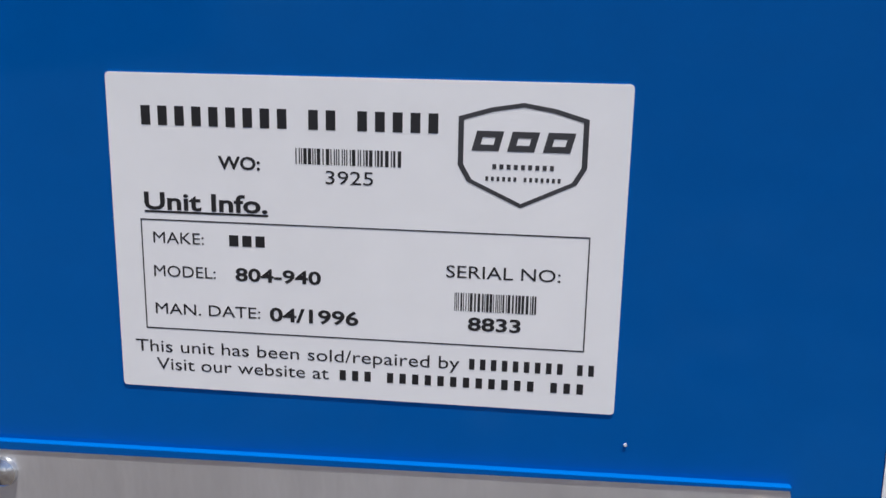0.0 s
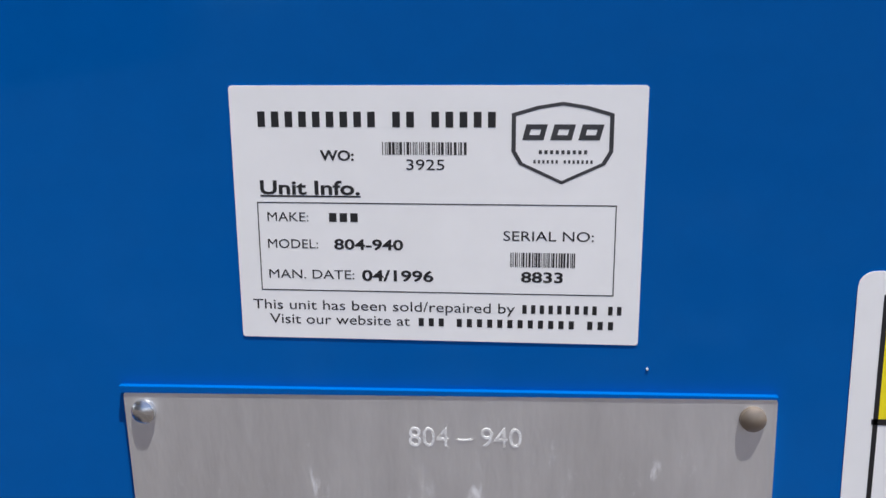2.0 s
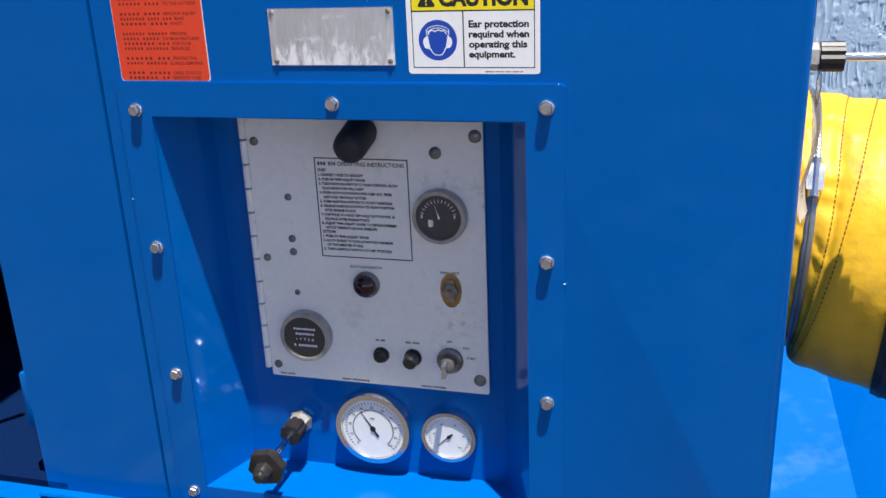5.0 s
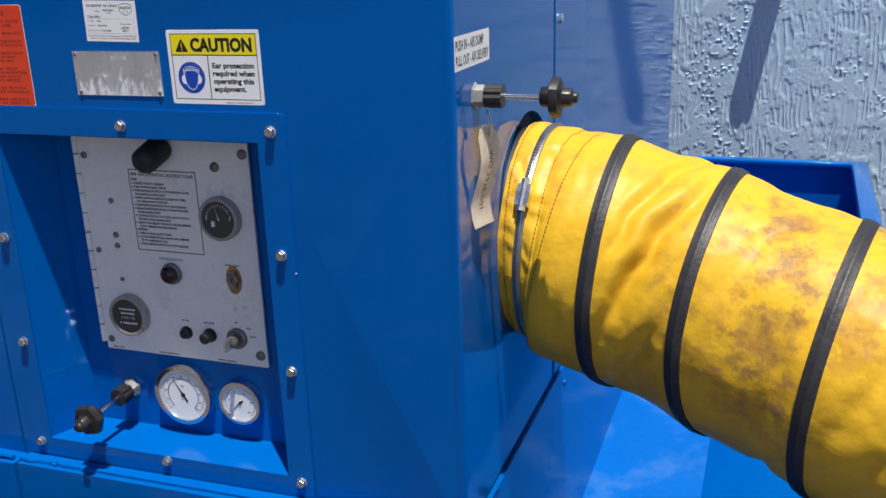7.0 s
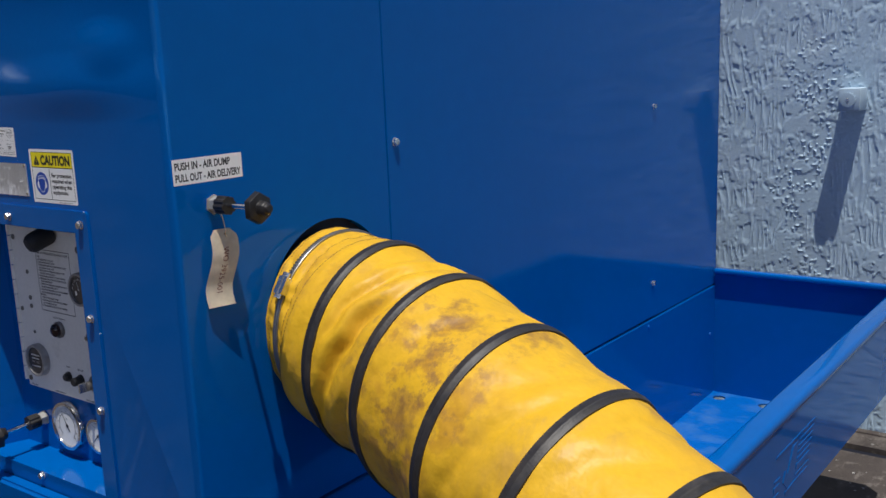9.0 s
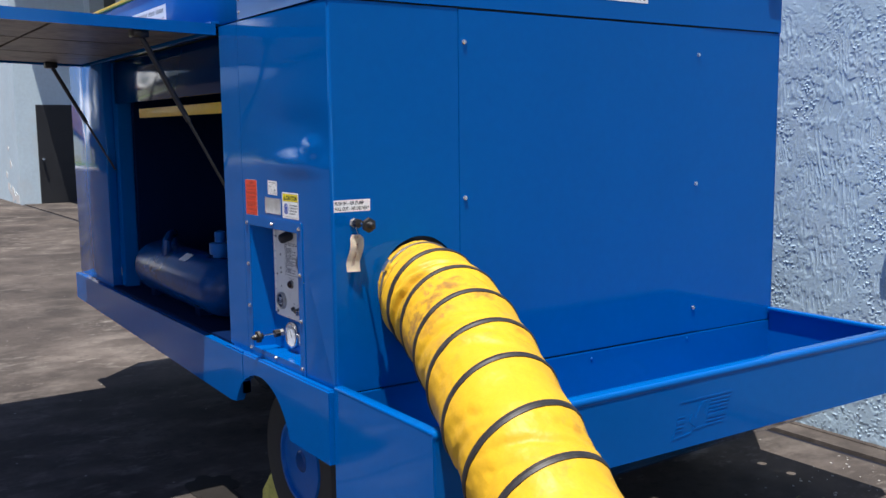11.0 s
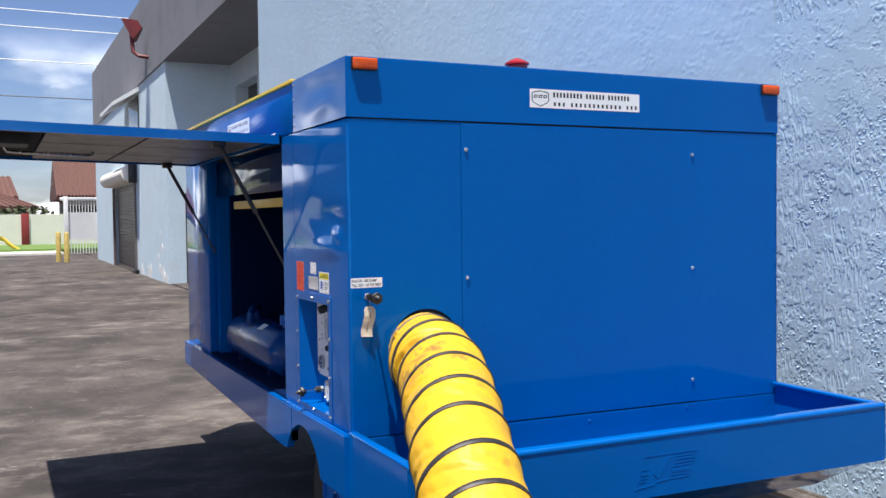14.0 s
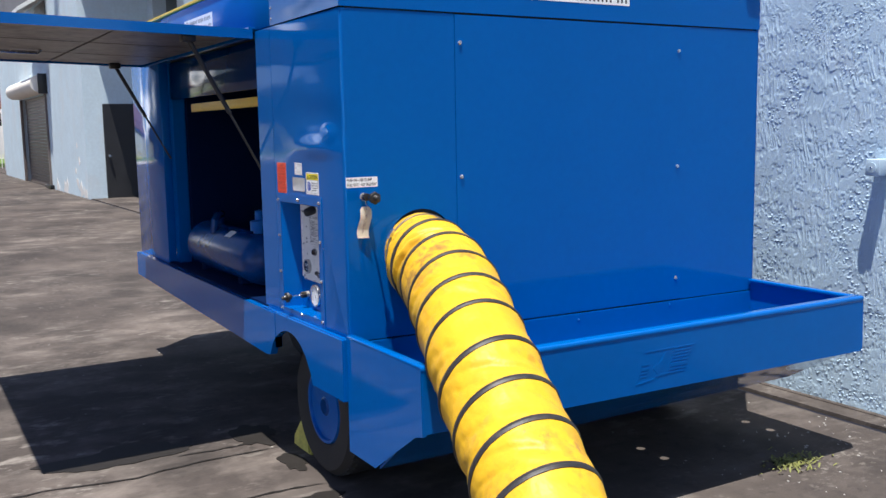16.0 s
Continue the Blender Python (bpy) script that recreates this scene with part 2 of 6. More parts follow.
def scuffs(m, color, patch_scale, fleck_scale, patch, fleck, amount, stretch=(1, 1, 1)):
    """Fine flecks and scrapes of another colour, gathered in patches."""
    n, l = m.node_tree.nodes, m.node_tree.links
    p = n["Principled BSDF"]
    old = p.inputs["Base Color"].links[0].from_socket
    geo, mp, mul, mix = n.new("ShaderNodeNewGeometry"), n.new("ShaderNodeMapping"), n.new("ShaderNodeMath"), n.new("ShaderNodeMixRGB")
    mp.inputs["Scale"].default_value = stretch
    mp.inputs["Location"].default_value = (3.7 * patch_scale, 1.9, 0.6 * patch_scale)
    l.new(geo.outputs["Position"], mp.inputs["Vector"])
    mul.operation = "MULTIPLY"
    for k, (sc, edge, top) in enumerate(((patch_scale, patch, 1.0), (fleck_scale, fleck, amount))):
        ns, rp = n.new("ShaderNodeTexNoise"), n.new("ShaderNodeValToRGB")
        ns.inputs["Scale"].default_value, ns.inputs["Detail"].default_value, ns.inputs["Roughness"].default_value = sc, 6, 0.62
        rp.color_ramp.elements[0].position, rp.color_ramp.elements[1].position = edge
        rp.color_ramp.elements[1].color = (top, top, top, 1)
        l.new(mp.outputs["Vector"], ns.inputs["Vector"])
        l.new(ns.outputs["Fac"], rp.inputs["Fac"])
        l.new(rp.outputs["Color"], mul.inputs[k])
    mix.inputs["Color2"].default_value = (*color, 1)
    l.new(mul.outputs["Value"], mix.inputs["Fac"])
    l.new(old, mix.inputs["Color1"])
    l.new(mix.outputs["Color"], p.inputs["Base Color"])


def smudge(m, color, at, size, grain, amount):
    """One grimy smear with a ragged outline round a place."""
    n, l = m.node_tree.nodes, m.node_tree.links
    p = n["Principled BSDF"]
    old = p.inputs["Base Color"].links[0].from_socket
    geo, mp, far, ns, add, edge, mix = (n.new(k) for k in ("ShaderNodeNewGeometry", "ShaderNodeMapping", "ShaderNodeVectorMath", "ShaderNodeTexNoise", "ShaderNodeMath", "ShaderNodeMapRange", "ShaderNodeMixRGB"))
    mp.inputs["Location"].default_value = tuple(-a / k for a, k in zip(at, size))
    mp.inputs["Scale"].default_value = tuple(1 / k for k in size)
    far.operation = "LENGTH"
    ns.inputs["Scale"].default_value, ns.inputs["Detail"].default_value, ns.inputs["Roughness"].default_value = grain, 7, 0.68
    add.operation, add.inputs[2].default_value = "MULTIPLY_ADD", -2.6
    add.inputs[1].default_value = 5.2
    less = n.new("ShaderNodeMath")
    less.operation = "SUBTRACT"
    edge.inputs["From Min"].default_value, edge.inputs["From Max"].default_value, edge.inputs["To Max"].default_value = -0.75, 0.25, amount
    l.new(geo.outputs["Position"], mp.inputs["Vector"])
    l.new(geo.outputs["Position"], ns.inputs["Vector"])
    l.new(mp.outputs["Vector"], far.inputs[0])
    l.new(ns.outputs["Fac"], add.inputs[0])
    l.new(add.outputs["Value"], less.inputs[0])
    l.new(far.outputs["Value"], less.inputs[1])
    l.new(less.outputs["Value"], edge.inputs["Value"])
    mix.inputs["Color2"].default_value = (*color, 1)
    l.new(edge.outputs["Result"], mix.inputs["Fac"])
    l.new(old, mix.inputs["Color1"])
    l.new(mix.outputs["Color"], p.inputs["Base Color"])


def fabric():
    """Coated yellow hose cloth: fine weave, grime patches and scuffs."""
    m = material("yellow_hose_fabric", (0.71, 0.41, 0.02), 0.45, vary=0.08, scale=9, stain=(0.46, 0.23, 0.03), stain_amount=0.5, stain_scale=4.5, stain_edge=(0.47, 0.74), spec=0.28)
    scuffs(m, (0.36, 0.15, 0.03), 3.4, 24.0, (0.5, 0.6), (0.48, 0.58), 0.45)
    scuffs(m, (0.2, 0.1, 0.06), 3.4, 44.0, (0.54, 0.64), (0.5, 0.6), 0.6)
    scuffs(m, (0.3, 0.17, 0.09), 2.2, 12.0, (0.52, 0.66), (0.52, 0.64), 0.4, (1.6, 1, 0.6))
    for at, r in (((0.369, 0.19, 1.1), (0.06, 0.07, 0.06)), ((0.362, 0.135, 1.07), (0.035, 0.07, 0.07)), ((0.34, 0.08, 0.99), (0.045, 0.05, 0.06)), ((0.468, 0.225, 1.085), (0.05, 0.06, 0.05)), ((0.24, 0.1, 1.04), (0.05, 0.05, 0.09))):
        smudge(m, (0.25, 0.125, 0.04), at, r, 30.0, 0.8)
    n, l = m.node_tree.nodes, m.node_tree.links
    p = n["Principled BSDF"]
    geo = n.new("ShaderNodeNewGeometry")
    wav = n.new("ShaderNodeTexWave")
    wav.inputs["Scale"].default_value, wav.inputs["Distortion"].default_value = 170, 1.5
    fold = n.new("ShaderNodeTexNoise")
    fold.inputs["Scale"].default_value, fold.inputs["Detail"].default_value = 14, 4
    for node in (wav, fold):
        l.new(geo.outputs["Position"], node.inputs["Vector"])
    b1, b2 = n.new("ShaderNodeBump"), n.new("ShaderNodeBump")
    b1.inputs["Strength"].default_value, b1.inputs["Distance"].default_value = 0.5, 0.012
    b2.inputs["Strength"].default_value, b2.inputs["Distance"].default_value = 0.11, 0.0005
    l.new(fold.outputs["Fac"], b1.inputs["Height"])
    l.new(wav.outputs["Fac"], b2.inputs["Height"])
    l.new(b1.outputs["Normal"], b2.inputs["Normal"])
    l.new(b2.outputs["Normal"], p.inputs["Normal"])
    return m


def asphalt():
    """Old dark asphalt: aggregate grain, soft pale wear, fine scrapes, oil-dark patches."""
    m = material("old_asphalt", (0.05, 0.042, 0.039), 0.9, vary=0.35, scale=0.55, stretch=(0.8, 1.2, 1), grain=0.6, grain_scale=170,
                 stain=(0.125, 0.104, 0.092), stain_amount=0.95, stain_scale=0.7, stain_edge=(0.4, 0.7), spec=0.2)
    scuffs(m, (0.21, 0.18, 0.16), 0.55, 2.6, (0.42, 0.6), (0.46, 0.66), 0.75, (1.3, 0.8, 1))
    scuffs(m, (0.29, 0.262, 0.235), 0.8, 6.0, (0.5, 0.64), (0.54, 0.66), 0.75, (1.6, 0.8, 1))
    scuffs(m, (0.27, 0.245, 0.22), 1.9, 26.0, (0.5, 0.66), (0.56, 0.66), 0.6, (1.3, 0.7, 1))
    scuffs(m, (0.034, 0.03, 0.028), 0.6, 2.2, (0.42, 0.62), (0.4, 0.64), 0.75)
    scuffs(m, (0.034, 0.03, 0.028), 1.3, 18.0, (0.4, 0.6), (0.54, 0.66), 0.6)
    n, l = m.node_tree.nodes, m.node_tree.links
    p = n["Principled BSDF"]
    old = p.inputs["Base Color"].links[0].from_socket
    geo = n.new("ShaderNodeNewGeometry")
    sp, sr2, sm2 = n.new("ShaderNodeTexVoronoi"), n.new("ShaderNodeValToRGB"), n.new("ShaderNodeMixRGB")
    sp.inputs["Scale"].default_value = 6
    sr2.color_ramp.elements[0].position, sr2.color_ramp.elements[1].position = 0.015, 0.05
    sr2.color_ramp.elements[0].color, sr2.color_ramp.elements[1].color = (0.7, 0.7, 0.7, 1), (0, 0, 0, 1)
    sm2.inputs["Color2"].default_value = (0.5, 0.49, 0.46, 1)
    l.new(geo.outputs["Position"], sp.inputs["Vector"])
    l.new(sp.outputs["Distance"], sr2.inputs["Fac"])
    l.new(sr2.outputs["Color"], sm2.inputs["Fac"])
    l.new(old, sm2.inputs["Color1"])
    l.new(sm2.outputs["Color"], p.inputs["Base Color"])
    return m


def stucco(name, relief):
    """Pale blue wall paint over trowelled plaster; relief in metres where the mesh itself is plain."""
    m = material(name, (0.465, 0.61, 0.73), 0.55, vary=0.06, scale=2.0, stretch=(1, 1, 0.7), grain=0.3, grain_scale=150,
                 stain=(0.5, 0.6, 0.7), stain_amount=0.4, stain_scale=5)
    if relief:
        n, l = m.node_tree.nodes, m.node_tree.links
        p = n["Principled BSDF"]
        geo, mp, ns = n.new("ShaderNodeNewGeometry"), n.new("ShaderNodeMapping"), n.new("ShaderNodeTexNoise")
        mp.inputs["Scale"].default_value = (1, 1, 0.4)
        ns.inputs["Scale"].default_value, ns.inputs["Detail"].default_value, ns.inputs["Distortion"].default_value = 40, 5, 0.4
        rp, b = n.new("ShaderNodeValToRGB"), n.new("ShaderNodeBump")
        rp.color_ramp.elements[0].position, rp.color_ramp.elements[1].position = 0.48, 0.6
        b.inputs["Strength"].default_value, b.inputs["Distance"].default_value = 1.0, relief
        l.new(geo.outputs["Position"], mp.inputs["Vector"])
        l.new(mp.outputs["Vector"], ns.inputs["Vector"])
        l.new(ns.outputs["Fac"], rp.inputs["Fac"])
        l.new(rp.outputs["Color"], b.inputs["Height"])
        l.new(b.outputs["Normal"], p.inputs["Normal"])
    return m


def ridge(m, at, size, height):
    """Adds one shallow bulge to a sheet, on top of the relief it has."""
    n, l = m.node_tree.nodes, m.node_tree.links
    p = n["Principled BSDF"]
    old = p.inputs["Normal"].links[0].from_socket
    geo, mp, far, fall, b = (n.new(k) for k in ("ShaderNodeNewGeometry", "ShaderNodeMapping", "ShaderNodeVectorMath", "ShaderNodeMapRange", "ShaderNodeBump"))
    mp.inputs["Location"].default_value = tuple(-a / k for a, k in zip(at, size))
    mp.inputs["Scale"].default_value = tuple(1 / k for k in size)
    far.operation = "LENGTH"
    fall.interpolation_type = "SMOOTHSTEP"
    fall.inputs["From Min"].default_value, fall.inputs["From Max"].default_value = 1.0, 0.0
    b.inputs["Strength"].default_value, b.inputs["Distance"].default_value = 1.0, height
    l.new(geo.outputs["Position"], mp.inputs["Vector"])
    l.new(mp.outputs["Vector"], far.inputs[0])
    l.new(far.outputs["Value"], fall.inputs["Value"])
    l.new(fall.outputs["Result"], b.inputs["Height"])
    l.new(old, b.inputs["Normal"])
    l.new(b.outputs["Normal"], p.inputs["Normal"])


def buckled(m, at, size, height):
    """Adds shallow wandering dents to a sheet round one place, and a faint waviness all over."""
    n, l = m.node_tree.nodes, m.node_tree.links
    p = n["Principled BSDF"]
    geo, sub_, length, fall, ns, mul, wav, b1, b2 = (n.new(k) for k in ("ShaderNodeNewGeometry", "ShaderNodeMapping", "ShaderNodeVectorMath", "ShaderNodeMapRange", "ShaderNodeTexNoise", "ShaderNodeMath", "ShaderNodeTexNoise", "ShaderNodeBump", "ShaderNodeBump"))
    sub_.inputs["Location"].default_value = tuple(-a / s for a, s in zip(at, size))
    sub_.inputs["Scale"].default_value = tuple(1 / s for s in size)
    length.operation = "LENGTH"
    fall.interpolation_type = "SMOOTHSTEP"
    fall.inputs["From Min"].default_value, fall.inputs["From Max"].default_value = 1.0, 0.1
    ns.inputs["Scale"].default_value, ns.inputs["Detail"].default_value = 1.1, 0
    mid = n.new("ShaderNodeMath")
    mid.operation, mid.inputs[1].default_value = "SUBTRACT", 0.5
    l.new(ns.outputs["Fac"], mid.inputs[0])
    mul.operation = "MULTIPLY"
    wav.inputs["Scale"].default_value, wav.inputs["Detail"].default_value = 1.8, 1
    l.new(geo.outputs["Position"], sub_.inputs["Vector"])
    l.new(geo.outputs["Position"], wav.inputs["Vector"])
    l.new(sub_.outputs["Vector"], length.inputs[0])
    l.new(sub_.outputs["Vector"], ns.inputs["Vector"])
    l.new(length.outputs["Value"], fall.inputs["Value"])
    l.new(fall.outputs["Result"], mul.inputs[0])
    l.new(mid.outputs["Value"], mul.inputs[1])
    b1.inputs["Distance"].default_value, b2.inputs["Distance"].default_value = height, 0.006
    b1.inputs["Strength"].default_value = b2.inputs["Strength"].default_value = 1.0
    l.new(wav.outputs["Fac"], b2.inputs["Height"])
    l.new(mul.outputs["Value"], b1.inputs["Height"])
    l.new(b2.outputs["Normal"], b1.inputs["Normal"])
    l.new(b1.outputs["Normal"], p.inputs["Normal"])
    return m


paint_dented = buckled(material("blue_paint_dented", BLUE, 0.06, vary=0.05, scale=2.5, spec=0.5, tint=(0.2, 0.6, 1.0), rough_vary=0.03), (-0.25, 0.0, 1.52), (0.4, 0.4, 0.24), 0.03)
scuffs(console, (0.25, 0.2, 0.15), 9.0, 90.0, (0.56, 0.7), (0.5, 0.66), 0.5)
ridge(paint_dented, (-0.22, 0.0, 1.445), (0.3, 0.4, 0.06), 0.004)
ridge(paint_dented, (-0.12, 0.0, 1.5), (0.1, 0.4, 0.05), 0.005)
paint_rippled = buckled(material("blue_paint_rippled", BLUE, 0.14, vary=0.05, scale=2.5, spec=0.5, tint=(0.2, 0.6, 1.0), rough_vary=0.03), (-0.3, 0.0, 2.08), (0.4, 0.05, 0.16), 0.03)
hose_fabric, ground_mat, stucco_mat, stucco_far = fabric(), asphalt(), stucco("pale_blue_stucco", 0.0), stucco("pale_blue_stucco_far", 0.0035)


def plate_finish():
    """Bare aluminium with chalky white runs down its lower half."""
    m = material("chalked_aluminium", (0.73, 0.73, 0.74), 0.4, 0.45, vary=0.1, scale=40, stretch=(1, 1, 0.3), grain=0.15, grain_scale=200)
    n, l = m.node_tree.nodes, m.node_tree.links
    p = n["Principled BSDF"]
    old = p.inputs["Base Color"].links[0].from_socket
    geo, mp, ns, sep = n.new("ShaderNodeNewGeometry"), n.new("ShaderNodeMapping"), n.new("ShaderNodeTexNoise"), n.new("ShaderNodeSeparateXYZ")
    mp.inputs["Scale"].default_value = (1, 1, 0.4)
    ns.inputs["Scale"].default_value, ns.inputs["Detail"].default_value, ns.inputs["Roughness"].default_value = 150, 8, 0.74
    fall, add, rp, mix = n.new("ShaderNodeMapRange"), n.new("ShaderNodeMath"), n.new("ShaderNodeValToRGB"), n.new("ShaderNodeMixRGB")
    fall.inputs["From Min"].default_value, fall.inputs["From Max"].default_value = 1.322, 1.262
    fall.inputs["To Min"].default_value, fall.inputs["To Max"].default_value = -0.15, 0.1
    add.operation = "ADD"
    rp.color_ramp.elements[0].position, rp.color_ramp.elements[1].position = 0.5, 0.6
    mix.inputs["Color2"].default_value = (0.86, 0.86, 0.88, 1)
    l.new(geo.outputs["Position"], mp.inputs["Vector"])
    l.new(mp.outputs["Vector"], ns.inputs["Vector"])
    l.new(geo.outputs["Position"], sep.inputs["Vector"])
    l.new(sep.outputs["Z"], fall.inputs["Value"])
    l.new(ns.outputs["Fac"], add.inputs[0])
    l.new(fall.outputs["Result"], add.inputs[1])
    l.new(add.outputs["Value"], rp.inputs["Fac"])
    l.new(rp.outputs["Color"], mix.inputs["Fac"])
    l.new(old, mix.inputs["Color1"])
    l.new(mix.outputs["Color"], p.inputs["Base Color"])
    inv = n.new("ShaderNodeMapRange")
    inv.inputs["To Min"].default_value, inv.inputs["To Max"].default_value = 0.75, 0.1
    l.new(rp.outputs["Color"], inv.inputs["Value"])
    l.new(inv.outputs["Result"], p.inputs["Metallic"])
    return m


plate_metal = plate_finish()
stamped = material("stamped_bright_metal", (0.84, 0.84, 0.84), 0.4, 0.2, vary=0.2, scale=260, stain=(0.4, 0.38, 0.36), stain_amount=0.6, stain_scale=320)
wet_mat = material("wet_asphalt", (0.02, 0.0175, 0.016), 0.65, vary=0.35, scale=6, spec=0.2)


# ---- building tools ----
ORIGIN = {}
PLACE = [Matrix.Identity(4)]     # applied to all that is built; set for the instruments and the label that is askew


def finish(name, bm, mat, centre):
    bmesh.ops.recalc_face_normals(bm, faces=bm.faces)
    bmesh.ops.translate(bm, verts=bm.verts, vec=-centre)
    me = bpy.data.meshes.new(name)
    bm.to_mesh(me)
    bm.free()
    me.materials.append(mat)
    me.shade_smooth()
    me.set_sharp_from_angle(angle=radians(32))
    return me


def bounds(bm):
    a = np.array([v.co for v in bm.verts])
    return a.min(0), a.max(0)


def part(name, bm, mat, parent, label=""):
    """One mesh under a thing or under a part."""
    bm.transform(PLACE[0])
    lo, hi = bounds(bm)
    c = Vector((lo + hi) / 2)
    ob = new(name, finish(name, bm, mat, c))
    ob.parent = parent
    ob.location = c - ORIGIN[parent]
    ORIGIN[ob] = c
    return tagged(ob, label)


def empty(name, at, label, category, group="", kind=""):
    ob = new(name)
    ob.location = at
    ORIGIN[ob] = Vector(at)
    return tagged(ob, label, category, group, kind)


def solid(name, bm, mat, label, category, group="", kind=""):
    """A top-level thing of one mesh, with its origin at its foot."""
    lo, hi = bounds(bm)
    c = Vector(((lo[0] + hi[0]) / 2, (lo[1] + hi[1]) / 2, lo[2]))
    ob = new(name, finish(name, bm, mat, c))
    ob.location = c
    ORIGIN[ob] = c
    return tagged(ob, label, category, group, kind)


def B():
    return bmesh.new()


def box(bm, x0, x1, y0, y1, z0, z1, bev=0.0, seg=2):
    vs = [bm.verts.new((x, y, z)) for z in (z0, z1) for y in (y0, y1) for x in (x0, x1)]
    fs = [bm.faces.new([vs[i] for i in q]) for q in ((0, 2, 3, 1), (4, 5, 7, 6), (0, 1, 5, 4), (2, 6, 7, 3), (0, 4, 6, 2), (1, 3, 7, 5))]
    if bev:
        bmesh.ops.bevel(bm, geom=list({e for f in fs for e in f.edges}), offset=bev, segments=seg, affect="EDGES", profile=0.5)
    return bm


def axes(d):
    d = Vector(d).normalized()
    u = d.cross(Vector((0, 0, 1)) if abs(d.z) < 0.9 else Vector((1, 0, 0))).normalized()
    return d, u, d.cross(u)


def lathe(bm, at, way, profile, n=24, phase=0.0):
    """Turned form: profile of (distance along the way, radius)."""
    d, u, w = axes(way)
    at, rings = Vector(at), []
    for s, r in profile:
        if r <= 1e-6:
            rings.append([bm.verts.new(at + d * s)])
        else:
            rings.append([bm.verts.new(at + d * s + u * r * math.cos(a) + w * r * math.sin(a)) for a in [phase + 2 * math.pi * k / n for k in range(n)]])
    for a, b in zip(rings, rings[1:]):
        for k in range(n):
            q = [a[k % len(a)], a[(k + 1) % len(a)], b[(k + 1) % len(b)], b[k % len(b)]]
            q = [v for i, v in enumerate(q) if v not in q[:i]]
            if len(q) > 2:
                bm.faces.new(q)
    for ring in (rings[0], rings[-1]):
        if len(ring) > 2:
            bm.faces.new(ring)
    return bm


def rod(bm, p, q, r, n=12):
    p, q = Vector(p), Vector(q)
    return lathe(bm, p, q - p, [(0, r), ((q - p).length, r)], n)


def tube(bm, pts, r, n=10):
    """A bent rod through points."""
    pts = [Vector(p) for p in pts]
    rings, u = [], None
    for i, p in enumerate(pts):
        d = (pts[min(i + 1, len(pts) - 1)] - pts[max(i - 1, 0)]).normalized()
        if u is None:
            u = axes(d)[1]
        u = (u - d * u.dot(d)).normalized()
        w = d.cross(u)
        rings.append([bm.verts.new(p + r * (u * math.cos(2 * math.pi * k / n) + w * math.sin(2 * math.pi * k / n))) for k in range(n)])
    for a, b in zip(rings, rings[1:]):
        for k in range(n):
            bm.faces.new((a[k], a[(k + 1) % n], b[(k + 1) % n], b[k]))
    bm.faces.new(rings[0])
    bm.faces.new(rings[-1])
    return bm


SIDE = Matrix(((1, 0, 0, 0), (0, 0, -1, 0), (0, 1, 0, 0), (0, 0, 0, 1)))   # right +x, up +z, out -y
END = Matrix(((0, 0, 1, 0), (1, 0, 0, 0), (0, 1, 0, 0), (0, 0, 0, 1)))     # right +y, up +z, out +x
FLAT = Matrix.Identity(4)


def slab(bm, pts, a, b, m=FLAT, holes=()):
    """A flat plate of the outline pts, from height a to b in the frame m, with holes through it."""
    loops = [list(pts)] + [list(h) for h in holes]
    layers = []
    for z in (a, b):
        made = [[bm.verts.new(m @ Vector((x, y, z))) for x, y in lp] for lp in loops]
        if holes:
            edges = [bm.edges.new((lp[i], lp[(i + 1) % len(lp)])) for lp in made for i in range(len(lp))]
            bmesh.ops.triangle_fill(bm, use_beauty=True, use_dissolve=False, edges=edges)
        else:
            bm.faces.new(made[0])
        layers.append(made)
    for low, high in zip(*layers):
        for i in range(len(low)):
            j = (i + 1) % len(low)
            bm.faces.new((low[i], low[j], high[j], high[i]))
    return bm


def rect(x0, x1, y0, y1):
    return [(x0, y0), (x1, y0), (x1, y1), (x0, y1)]


def rrect(x0, x1, y0, y1, r, n=4):
    pts = []
    for cx, cy, a0 in ((x1 - r, y0 + r, -90), (x1 - r, y1 - r, 0), (x0 + r, y1 - r, 90), (x0 + r, y0 + r, 180)):
        pts += [(cx + r * math.cos(radians(a0 + 90 * k / n)), cy + r * math.sin(radians(a0 + 90 * k / n))) for k in range(n + 1)]
    return pts


def disc(cx, cy, r, n=28, ry=None):
    return [(cx + r * math.cos(2 * math.pi * k / n), cy + (ry or r) * math.sin(2 * math.pi * k / n)) for k in range(n)]


def outline(bm, x0, x1, y0, y1, w, a, b, m):
    slab(bm, rect(x0, x1, y0, y1), a, b, m, [rect(x0 + w, x1 - w, y0 + w, y1 - w)])


def words(bm, text, x, y, h, m, a, width=None, bold=0.0, align="LEFT", slant=0.0):
    """Built-in lettering of capital height h at (x, y) in the frame m, a above its surface."""
    cu = bpy.data.curves.new("t", "FONT")
    cu.body, cu.size, cu.offset, cu.shear, cu.resolution_u = text, h / 0.7, bold * h, slant, 3
    ob = bpy.data.objects.new("t", cu)
    me = bpy.data.meshes.new_from_object(ob)
    co = np.array([v.co for v in me.vertices])
    x0, x1 = co[:, 0].min(), co[:, 0].max()
    k = (width / (x1 - x0)) if width else 1.0
    left = {"LEFT": x, "CENTER": x - (x1 - x0) * k / 2, "RIGHT": x - (x1 - x0) * k}[align]
    for v in me.vertices:
        v.co = m @ Vector((left + (v.co.x - x0) * k, y + v.co.y, a))
    bm.from_mesh(me)
    bpy.data.objects.remove(ob)
    bpy.data.curves.remove(cu)
    bpy.data.meshes.remove(me)


